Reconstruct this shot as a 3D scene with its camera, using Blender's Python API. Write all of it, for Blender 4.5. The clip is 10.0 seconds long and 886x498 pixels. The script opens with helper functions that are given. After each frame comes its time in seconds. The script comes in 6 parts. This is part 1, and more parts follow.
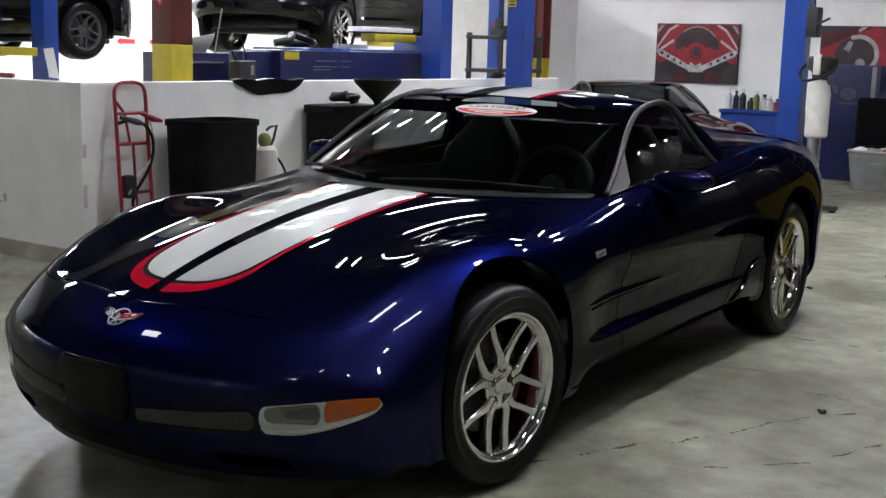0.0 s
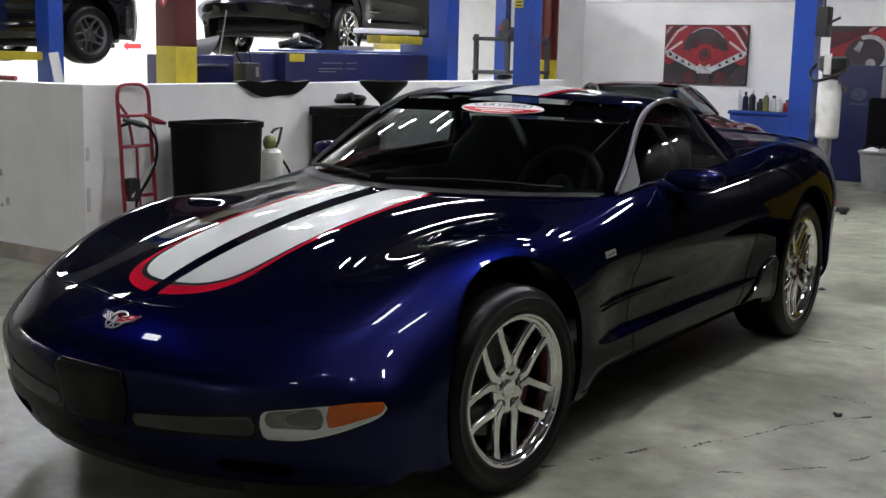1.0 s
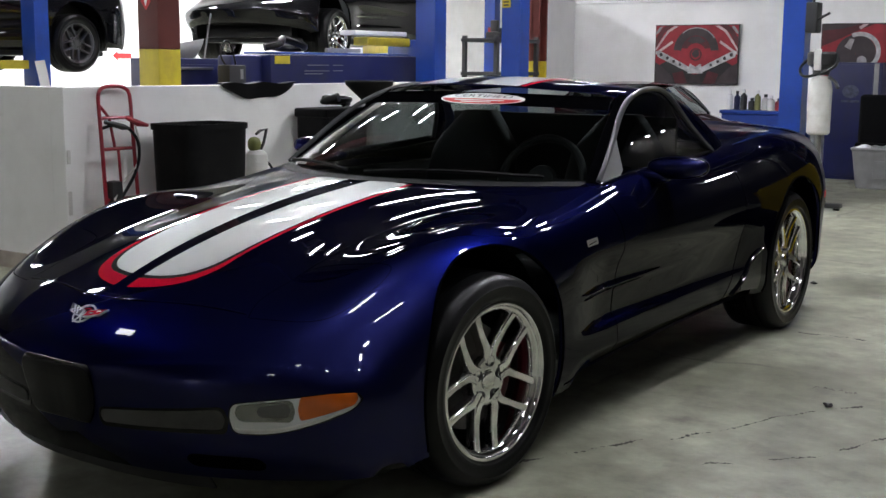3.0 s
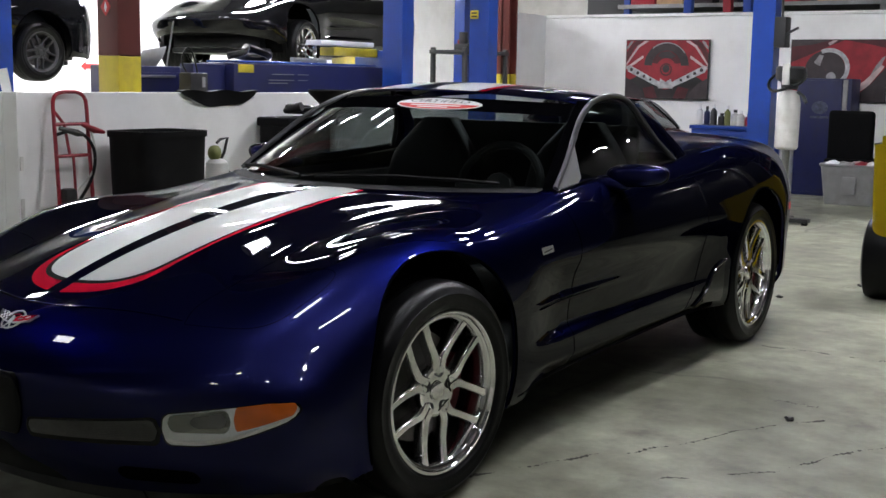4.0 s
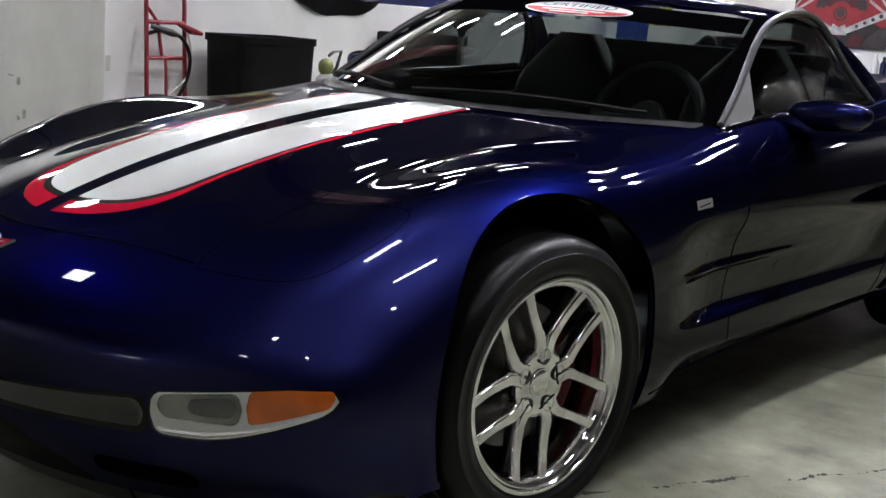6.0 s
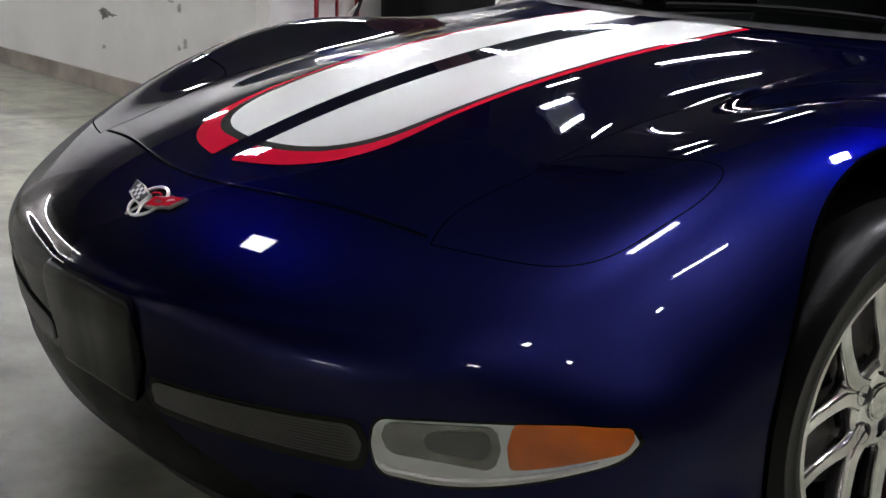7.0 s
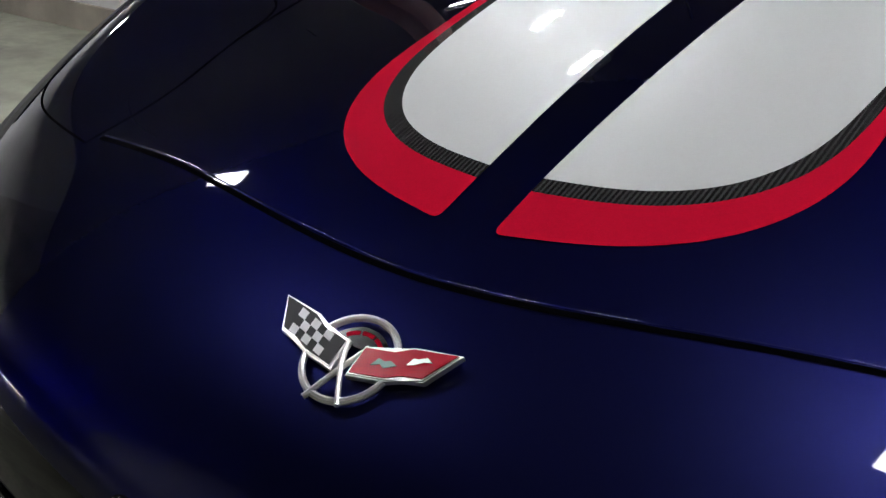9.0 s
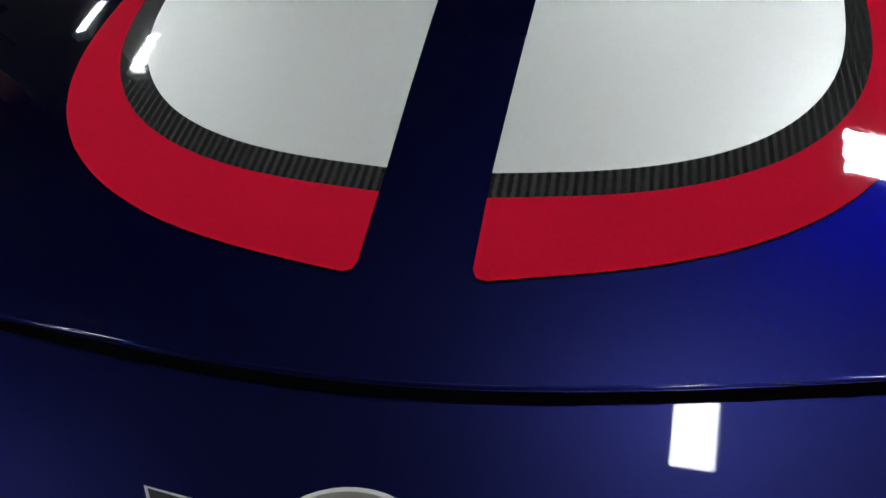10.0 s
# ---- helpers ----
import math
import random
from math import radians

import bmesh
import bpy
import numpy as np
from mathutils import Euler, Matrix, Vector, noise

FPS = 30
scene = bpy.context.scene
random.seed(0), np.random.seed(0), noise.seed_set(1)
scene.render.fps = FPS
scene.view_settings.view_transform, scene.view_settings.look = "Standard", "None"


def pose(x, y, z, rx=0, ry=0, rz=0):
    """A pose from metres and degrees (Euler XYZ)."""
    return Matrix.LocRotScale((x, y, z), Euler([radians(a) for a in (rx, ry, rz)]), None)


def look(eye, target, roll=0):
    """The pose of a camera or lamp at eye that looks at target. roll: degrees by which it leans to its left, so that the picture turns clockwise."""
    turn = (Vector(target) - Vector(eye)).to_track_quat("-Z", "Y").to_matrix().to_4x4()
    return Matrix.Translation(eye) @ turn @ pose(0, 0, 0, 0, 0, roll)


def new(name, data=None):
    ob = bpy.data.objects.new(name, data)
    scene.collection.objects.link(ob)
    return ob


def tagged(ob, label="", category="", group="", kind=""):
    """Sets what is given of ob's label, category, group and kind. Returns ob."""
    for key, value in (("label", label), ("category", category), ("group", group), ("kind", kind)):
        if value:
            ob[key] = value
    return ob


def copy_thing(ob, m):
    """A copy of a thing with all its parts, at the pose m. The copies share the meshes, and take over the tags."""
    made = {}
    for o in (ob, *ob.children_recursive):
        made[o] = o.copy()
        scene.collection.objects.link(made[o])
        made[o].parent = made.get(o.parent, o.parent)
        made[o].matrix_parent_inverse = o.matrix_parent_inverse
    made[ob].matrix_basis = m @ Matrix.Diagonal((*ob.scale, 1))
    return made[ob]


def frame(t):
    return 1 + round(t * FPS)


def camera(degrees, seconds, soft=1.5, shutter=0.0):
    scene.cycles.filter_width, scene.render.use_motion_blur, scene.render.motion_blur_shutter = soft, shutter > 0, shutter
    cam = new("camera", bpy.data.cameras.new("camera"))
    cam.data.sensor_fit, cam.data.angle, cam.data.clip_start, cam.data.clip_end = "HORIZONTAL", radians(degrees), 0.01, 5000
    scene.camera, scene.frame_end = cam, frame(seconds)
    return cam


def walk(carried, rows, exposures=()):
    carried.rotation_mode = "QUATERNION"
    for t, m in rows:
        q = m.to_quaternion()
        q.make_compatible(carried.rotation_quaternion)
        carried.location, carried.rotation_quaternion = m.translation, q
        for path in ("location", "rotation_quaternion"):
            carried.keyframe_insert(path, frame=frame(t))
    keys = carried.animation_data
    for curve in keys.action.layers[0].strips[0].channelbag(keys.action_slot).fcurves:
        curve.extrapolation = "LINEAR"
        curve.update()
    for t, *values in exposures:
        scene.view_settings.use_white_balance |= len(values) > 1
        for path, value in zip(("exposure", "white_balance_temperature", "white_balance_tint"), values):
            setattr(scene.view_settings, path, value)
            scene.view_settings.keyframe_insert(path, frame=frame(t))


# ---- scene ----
cam = camera(41.0, 10.0)
PATH = [
    (0, (2.673, -3.098, 1.357), (1.556, -1.434, 1.018), 1.6),
    (0.5, (2.650, -3.056, 1.341), (1.541, -1.418, 1.013), 1.5),
    (1, (2.631, -3.021, 1.328), (1.519, -1.390, 1.002), 1.3),
    (1.5, (2.614, -2.988, 1.311), (1.504, -1.374, 0.991), 1.0),
    (2, (2.606, -2.967, 1.295), (1.491, -1.356, 0.978), 0.8),
    (3.5, (2.660, -2.877, 1.231), (1.563, -1.236, 0.934), 0.4),
    (4, (2.649, -2.791, 1.208), (1.571, -1.130, 0.926), 1.0),
    (4.5, (2.593, -2.644, 1.180), (1.524, -0.968, 0.904), 1.9),
    (5, (2.501, -2.412, 1.138), (1.397, -0.762, 0.845), 2.4),
    (5.2, (2.459, -2.318, 1.125), (1.326, -0.689, 0.814), 2.6),
    (6.3, (2.047, -1.913, 1.056), (0.712, -0.417, 0.613), 4.5),
    (6.5, (1.932, -1.831, 1.036), (0.570, -0.398, 0.569), 4.2),
    (7, (1.605, -1.710, 0.983), (0.231, -0.395, 0.478), 3.7),
    (7.5, (1.282, -1.651, 0.940), (-0.108, -0.369, 0.411), 4.9),
    (8, (0.991, -1.569, 0.926), (-0.384, -0.248, 0.352), 5.8),
    (8.5, (0.703, -1.488, 0.949), (-0.526, -0.061, 0.268), 5.4),
    (9, (0.452, -1.359, 0.916), (-0.622, 0.193, 0.175), 2.5),
    (9.5, (0.250, -1.268, 0.853), (-0.492, 0.465, 0.152), 3.1),
    (10, (0.083, -1.125, 0.799), (-0.205, 0.704, 0.097), 0.5),
]
EXPOSURE = [(0, 1.05, 6500, 12), (5, 1.18, 6500, 12), (6.5, 1.6, 6550, 14), (7.5, 1.6, 6600, 15), (8.5, 1.45, 6600, 14), (9.5, 1.4, 6500, 9), (10, 1.22, 6500, 6)]
walk(cam, [(t, look(eye, target, roll)) for t, eye, target, roll in PATH], EXPOSURE)

# ---- world and lights ----
world = bpy.data.worlds.new("world")
scene.world = world
world.use_nodes = True
world.node_tree.nodes["Background"].inputs[0].default_value = (0.5, 0.52, 0.6, 1)
world.node_tree.nodes["Background"].inputs[1].default_value = 0.02


# ---- materials ----
def node_mat(name):
    m = bpy.data.materials.new(name)
    m.use_nodes = True
    nt = m.node_tree
    return m, nt, nt.nodes["Principled BSDF"]


def surface(name, color, rough=0.5, metal=0.0, var=0.12, scale=6.0, bump=0.0, bump_scale=40.0, coat=0.0, rough_var=0.1,
            stain=None, stain_scale=1.2, stain_amount=0.4, spec=0.5, coords="Object"):
    """A principled surface with colour and gloss varied at two scales, fine relief and, if given, stains."""
    m, nt, p = node_mat(name)
    n, l = nt.nodes, nt.links
    tc = n.new("ShaderNodeTexCoord")
    src = tc.outputs[coords]
    a = n.new("ShaderNodeTexNoise")
    a.inputs["Scale"].default_value, a.inputs["Detail"].default_value = scale, 6
    l.new(src, a.inputs["Vector"])
    ramp = n.new("ShaderNodeMapRange")
    ramp.inputs["From Min"].default_value, ramp.inputs["From Max"].default_value = 0.3, 0.7
    ramp.inputs["To Min"].default_value, ramp.inputs["To Max"].default_value = 1 - var, 1 + var
    l.new(a.outputs["Fac"], ramp.inputs["Value"])
    mul = n.new("ShaderNodeVectorMath")
    mul.operation = "SCALE"
    mul.inputs[0].default_value = color[:3]
    l.new(ramp.outputs[0], mul.inputs["Scale"])
    out = mul.outputs[0]
    if stain:
        b = n.new("ShaderNodeTexNoise")
        b.inputs["Scale"].default_value, b.inputs["Detail"].default_value = stain_scale, 9
        b.inputs["Roughness"].default_value = 0.62
        l.new(src, b.inputs["Vector"])
        r2 = n.new("ShaderNodeMapRange")
        r2.inputs["From Min"].default_value, r2.inputs["From Max"].default_value = 0.48, 0.72
        r2.inputs["To Max"].default_value = stain_amount
        l.new(b.outputs["Fac"], r2.inputs["Value"])
        mix = n.new("ShaderNodeMix")
        mix.data_type = "RGBA"
        mix.inputs["B"].default_value = (*stain, 1)
        l.new(r2.outputs[0], mix.inputs["Factor"])
        l.new(out, mix.inputs["A"])
        out = mix.outputs["Result"]
    l.new(out, p.inputs["Base Color"])
    rr = n.new("ShaderNodeMapRange")
    rr.inputs["To Min"].default_value, rr.inputs["To Max"].default_value = max(0.02, rough - rough_var), min(1, rough + rough_var)
    l.new(a.outputs["Fac"], rr.inputs["Value"])
    l.new(rr.outputs[0], p.inputs["Roughness"])
    p.inputs["Metallic"].default_value = metal
    p.inputs["Specular IOR Level"].default_value = spec
    p.inputs["Coat Weight"].default_value = coat
    p.inputs["Coat Roughness"].default_value = 0.03
    if bump:
        c = n.new("ShaderNodeTexNoise")
        c.inputs["Scale"].default_value, c.inputs["Detail"].default_value = bump_scale, 4
        l.new(src, c.inputs["Vector"])
        bm_ = n.new("ShaderNodeBump")
        bm_.inputs["Strength"].default_value, bm_.inputs["Distance"].default_value = bump, 0.005
        l.new(c.outputs["Fac"], bm_.inputs["Height"])
        l.new(bm_.outputs[0], p.inputs["Normal"])
    return m


def car_paint(name, color, metal=0.75, rough=0.38, edge=None, flakes=0.06, coat=1.0):
    """Metallic base with fine flake, under clear lacquer."""
    m, nt, p = node_mat(name)
    n, l = nt.nodes, nt.links
    tc = n.new("ShaderNodeTexCoord")
    flake = n.new("ShaderNodeTexVoronoi")
    flake.inputs["Scale"].default_value = 900
    l.new(tc.outputs["Object"], flake.inputs["Vector"])
    r = n.new("ShaderNodeMapRange")
    r.inputs["To Min"].default_value, r.inputs["To Max"].default_value = 1 - flakes, 1 + flakes
    l.new(flake.outputs["Color"], r.inputs["Value"])
    mul = n.new("ShaderNodeVectorMath")
    mul.operation = "SCALE"
    mul.inputs[0].default_value = color
    l.new(r.outputs[0], mul.inputs["Scale"])
    l.new(mul.outputs[0], p.inputs["Base Color"])
    p.inputs["Metallic"].default_value, p.inputs["Roughness"].default_value = metal, rough
    if edge:
        p.inputs["Specular Tint"].default_value = (*edge, 1)
    else:
        p.inputs["Specular IOR Level"].default_value = 0.0
    p.inputs["Coat Weight"].default_value, p.inputs["Coat Roughness"].default_value = coat, 0.025
    p.inputs["Coat IOR"].default_value = 1.42
    return m


def sheet_glass(name, tint, gloss_rough=0.01):
    """A thin pane: clear tinted film with mirror gloss that grows at grazing angles."""
    m = bpy.data.materials.new(name)
    m.use_nodes = True
    nt = m.node_tree
    n, l = nt.nodes, nt.links
    n.remove(n["Principled BSDF"])
    tr, gl, mx, fr = n.new("ShaderNodeBsdfTransparent"), n.new("ShaderNodeBsdfGlossy"), n.new("ShaderNodeMixShader"), n.new("ShaderNodeLayerWeight")
    tr.inputs["Color"].default_value = (*tint, 1)
    gl.inputs["Roughness"].default_value = gloss_rough
    pw, ad = n.new("ShaderNodeMath"), n.new("ShaderNodeMath")
    pw.operation, ad.operation = "POWER", "MULTIPLY_ADD"
    pw.inputs[1].default_value = 5
    ad.inputs[1].default_value, ad.inputs[2].default_value = 0.92, 0.05
    l.new(fr.outputs["Facing"], pw.inputs[0])
    l.new(pw.outputs[0], ad.inputs[0])
    l.new(ad.outputs[0], mx.inputs["Fac"])
    l.new(tr.outputs[0], mx.inputs[1])
    l.new(gl.outputs[0], mx.inputs[2])
    l.new(mx.outputs[0], n["Material Output"].inputs["Surface"])
    return m


def glow(name, color, strength):
    m, nt, p = node_mat(name)
    p.inputs["Base Color"].default_value = (*color, 1)
    p.inputs["Emission Color"].default_value = (*color, 1)
    p.inputs["Emission Strength"].default_value = strength
    return m


M_BLUE = car_paint("blue_lacquer", (0.0086, 0.0100, 0.056), 1.0, 0.38, edge=(0.008, 0.008, 0.03), flakes=0.03, coat=0.45)
M_BLACKPAINT = car_paint("black_lacquer", (0.006, 0.006, 0.007), 0.0)
M_MAROON = car_paint("maroon_lacquer", (0.022, 0.0025, 0.005), 0.0)
M_YELLOWCAR = car_paint("yellow_lacquer", (0.30, 0.22, 0.010), 0.0, 0.45, coat=0.3)
M_SILVER = car_paint("silver_stripe", (0.54, 0.56, 0.54), 0.3, 0.42, flakes=0.02, coat=0.6)
M_RED = car_paint("red_stripe", (0.50, 0.006, 0.028), 0.0, 0.5, coat=0.6)
M_RUBBER = surface("rubber", (0.0030, 0.0030, 0.0034), 0.36, spec=0.22, var=0.25, scale=12, bump=0.12, bump_scale=120, rough_var=0.14)
M_PLASTIC = surface("black_plastic", (0.02, 0.02, 0.021), 0.45, var=0.15, bump=0.1, bump_scale=200)
M_GLOSSBLACK = surface("gloss_black", (0.003, 0.003, 0.0035), 0.10, rough_var=0.03, spec=0.28)
M_COWL = surface("cowl_plastic", (0.010, 0.010, 0.0105), 0.7, spec=0.15)
M_DARKALLOY = surface("dull_alloy", (0.16, 0.16, 0.165), 0.32, 0.9, var=0.08, scale=14)
M_RACK = surface("dark_rack_steel", (0.05, 0.05, 0.052), 0.5, 0.3)
M_LINER = surface("arch_liner_felt", (0.004, 0.004, 0.0042), 0.9, spec=0.05)
M_SEAM = surface("seam_shadow", (0.0015, 0.0015, 0.002), 0.9, spec=0.0)
M_LEATHER = surface("black_leather", (0.0055, 0.0055, 0.006), 0.6, var=0.2, bump=0.25, bump_scale=160)
M_EMBLEM = surface("emblem_metal", (0.85, 0.84, 0.80), 0.32, 0.85, var=0.03, rough_var=0.04)
M_FRAME = surface("satin_grey_trim", (0.10, 0.10, 0.105), 0.3, 0.6, rough_var=0.05)
M_CHROME = surface("chrome", (0.86, 0.86, 0.87), 0.08, 1.0, var=0.03, rough_var=0.04)
M_ALLOY = surface("polished_alloy", (0.80, 0.80, 0.80), 0.10, 1.0, var=0.06, scale=14, rough_var=0.05)
M_STEEL = surface("brushed_steel", (0.42, 0.42, 0.41), 0.35, 1.0, var=0.1, scale=20)
M_ROTOR = surface("brake_disc", (0.16, 0.15, 0.15), 0.35, 1.0, var=0.15, scale=30)
M_FOG = surface("fog_bowl", (0.30, 0.30, 0.28), 0.16, 0.9, var=0.25, scale=22, rough_var=0.06)
M_ENAMEL = surface("red_enamel", (0.42, 0.005, 0.02), 0.22, var=0.08, scale=60, spec=0.25)
M_CALIPER = surface("red_caliper", (0.13, 0.004, 0.012), 0.4)
M_GLASS = sheet_glass("windshield_glass", (0.46, 0.50, 0.49))
M_SIDEGLASS = sheet_glass("side_window_glass", (0.26, 0.28, 0.28))
M_TINT = sheet_glass("tinted_glass", (0.16, 0.17, 0.18))
M_LAMPGLASS = sheet_glass("lamp_lens", (0.9, 0.91, 0.92), 0.05)
M_AMBER = surface("amber_lens", (0.66, 0.14, 0.014), 0.14, rough_var=0.05, var=0.15, scale=25, bump=0.2, bump_scale=220)
M_REFLECT = surface("lamp_reflector", (0.85, 0.86, 0.86), 0.30, 0.8, var=0.04, scale=8, rough_var=0.02)
M_WHITE = surface("white_paint", (0.86, 0.86, 0.845), 0.55, var=0.03, scale=3, bump=0.08, bump_scale=60, stain=(0.5, 0.48, 0.45), stain_scale=2.2, stain_amount=0.2)
M_GREYPANEL = surface("grey_panel", (0.62, 0.61, 0.58), 0.5, var=0.05, scale=4, bump=0.06, stain=(0.35, 0.33, 0.30), stain_scale=3.0, stain_amount=0.3)
M_POST = surface("blue_enamel", (0.010, 0.048, 0.28), 0.38, var=0.12, scale=5, coat=0.2, stain=(0.03, 0.035, 0.06), stain_scale=6, stain_amount=0.3)
M_NAVY = surface("navy_enamel", (0.004, 0.007, 0.06), 0.45, var=0.15, scale=7, stain=(0.02, 0.02, 0.03), stain_scale=5, stain_amount=0.4)
M_YELLOW = surface("yellow_paint", (0.50, 0.40, 0.02), 0.5, var=0.12, scale=8, stain=(0.2, 0.15, 0.05), stain_scale=7, stain_amount=0.4)
M_OXIDE = surface("oxide_red_paint", (0.10, 0.018, 0.014), 0.55, var=0.15, scale=6)
M_REDPAINT = surface("red_paint", (0.24, 0.008, 0.018), 0.35, var=0.15, scale=12, coat=0.3)
M_ARROW = surface("red_sign", (0.6, 0.03, 0.03), 0.5)
M_GREYMETAL = surface("grey_metal", (0.22, 0.22, 0.22), 0.5, 0.3, var=0.15)
M_BIN = surface("black_bin_plastic", (0.0035, 0.0035, 0.004), 0.55, spec=0.14, var=0.2, scale=5, bump=0.05, stain=(0.03, 0.03, 0.028), stain_scale=5, stain_amount=0.2)
M_TANKWHITE = surface("white_plastic", (0.58, 0.575, 0.54), 0.4, var=0.08, scale=9, stain=(0.3, 0.27, 0.2), stain_scale=7, stain_amount=0.35)
M_OLIVE = surface("olive_plastic", (0.16, 0.17, 0.05), 0.55)
M_FABRIC = surface("black_fabric", (0.004, 0.004, 0.0045), 0.9, spec=0.08, var=0.2, scale=40)
M_GREYTOTE = surface("grey_tote_plastic", (0.22, 0.22, 0.22), 0.45, var=0.12, stain=(0.14, 0.13, 0.12), stain_scale=8)
M_DARKCEIL = surface("dark_ceiling", (0.05, 0.049, 0.047), 0.8, var=0.3)
M_SKIRT = surface("dirty_skirting", (0.36, 0.32, 0.27), 0.6, var=0.25, scale=5, stain=(0.10, 0.08, 0.06), stain_scale=3, stain_amount=0.6)
# for unseen walls: a dark tone that keeps the car's reflections low
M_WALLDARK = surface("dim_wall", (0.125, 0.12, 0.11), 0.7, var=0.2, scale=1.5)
# lighter tone for unseen walls, to brighten what the nose reflects
M_WALLSOUTH = surface("grey_wall", (0.62, 0.60, 0.56), 0.7, var=0.15, scale=1.5, stain=(0.15, 0.14, 0.13), stain_scale=1.1, stain_amount=0.5)
M_WOOD = surface("plywood", (0.40, 0.26, 0.13), 0.6, var=0.2, scale=9)


def carbon(name):
    """A woven pattern of small dark grey ribs."""
    m, nt, p = node_mat(name)
    n, l = nt.nodes, nt.links
    tc, ch = n.new("ShaderNodeTexCoord"), n.new("ShaderNodeTexWave")
    ch.bands_direction = "X"
    ch.inputs["Scale"].default_value, ch.inputs["Distortion"].default_value = 75, 1.5
    ch.inputs["Detail Scale"].default_value = 12
    l.new(tc.outputs["Object"], ch.inputs["Vector"])
    c2 = n.new("ShaderNodeTexChecker")
    c2.inputs["Scale"].default_value = 330
    l.new(tc.outputs["Object"], c2.inputs["Vector"])
    mp = n.new("ShaderNodeMath")
    mp.operation = "MULTIPLY_ADD"
    mp.inputs[1].default_value, mp.inputs[2].default_value = 0.75, 0.12
    l.new(ch.outputs["Fac"], mp.inputs[0])
    mx = n.new("ShaderNodeMix")
    mx.data_type = "RGBA"
    mx.inputs["A"].default_value, mx.inputs["B"].default_value = (0.005, 0.005, 0.005, 1), (0.045, 0.045, 0.045, 1)
    l.new(mp.outputs[0], mx.inputs["Factor"])
    l.new(mx.outputs["Result"], p.inputs["Base Color"])
    p.inputs["Specular IOR Level"].default_value = 0.0
    p.inputs["Roughness"].default_value, p.inputs["Coat Weight"].default_value, p.inputs["Coat Roughness"].default_value = 0.4, 1, 0.03
    return m


M_CARBON = carbon("carbon_weave")
M_PAPERWHITE = surface("white_vinyl", (.8, .8, .8), .5, var=.03)
M_INK = surface("black_ink", (.02, .02, .02), .5)


# ---- building helpers ----
def spline(knots, values):
    """A twice-smooth curve through the values (rows) at the knots; returns a function of an array."""
    k, v = np.asarray(knots, float), np.asarray(values, float)
    n = len(k)
    h = np.diff(k)
    shape = v.reshape(n, -1)
    a, r = np.zeros((n, n)), np.zeros_like(shape)
    a[0, 0] = a[-1, -1] = 1
    for i in range(1, n - 1):
        a[i, i - 1], a[i, i], a[i, i + 1] = h[i - 1], 2 * (h[i - 1] + h[i]), h[i]
        r[i] = 6 * ((shape[i + 1] - shape[i]) / h[i] - (shape[i] - shape[i - 1]) / h[i - 1])
    m = np.linalg.solve(a, r)

    def at(t):
        t = np.atleast_1d(np.asarray(t, float))
        i = np.clip(np.searchsorted(k, t) - 1, 0, n - 2)
        p, q, d = (k[i + 1] - t)[:, None], (t - k[i])[:, None], h[i][:, None]
        out = m[i] * p ** 3 / (6 * d) + m[i + 1] * q ** 3 / (6 * d) + (shape[i] / d - m[i] * d / 6) * p + (shape[i + 1] / d - m[i + 1] * d / 6) * q
        return out.reshape((len(t), *v.shape[1:]))
    return at


def mesh_from(name, bm, material=None, smooth=True, angle=None):
    me = bpy.data.meshes.new(name)
    bm.to_mesh(me)
    bm.free()
    if smooth:
        me.polygons.foreach_set("use_smooth", [True] * len(me.polygons))
        if angle:
            me.set_sharp_from_angle(angle=radians(angle))
    for mm in (material if isinstance(material, (list, tuple)) else [material]):
        if mm:
            me.materials.append(mm)
    return me


def part(name, bm, material, parent=None, label="", smooth=True, angle=35, at=None):
    """Links a bmesh as one mesh object under a thing or a part."""
    ob = new(name, mesh_from(name, bm, material, smooth, angle))
    if parent:
        ob.parent = parent
    if at is not None:
        ob.matrix_basis = at
    return tagged(ob, label)


def thing(name, label, category, m=None, group="", kind=""):
    ob = new(name)
    ob.empty_display_size = 0.1
    if m is not None:
        ob.matrix_basis = m
    return tagged(ob, label, category, group, kind)


def box(bm, x0, y0, z0, x1, y1, z1, bevel=0.0, seg=2, m=None):
    g = bmesh.ops.create_cube(bm, size=1)
    vs = g["verts"]
    for v in vs:
        v.co = Vector((x0 + (v.co.x + .5) * (x1 - x0), y0 + (v.co.y + .5) * (y1 - y0), z0 + (v.co.z + .5) * (z1 - z0)))
    if bevel:
        es = list({e for v in vs for e in v.link_edges})
        r = bmesh.ops.bevel(bm, geom=es, offset=bevel, segments=seg, affect="EDGES", profile=0.6)
        vs = list({v for f in r["faces"] for v in f.verts} | {v for v in vs if v.is_valid})
    if m is not None:
        bmesh.ops.transform(bm, matrix=m, verts=[v for v in vs if v.is_valid])
    return bm


def boxes(*rows, bevel=0.004):
    bm = bmesh.new()
    for r in rows:
        box(bm, *r[:6], bevel=r[6] if len(r) > 6 else bevel)
    return bm


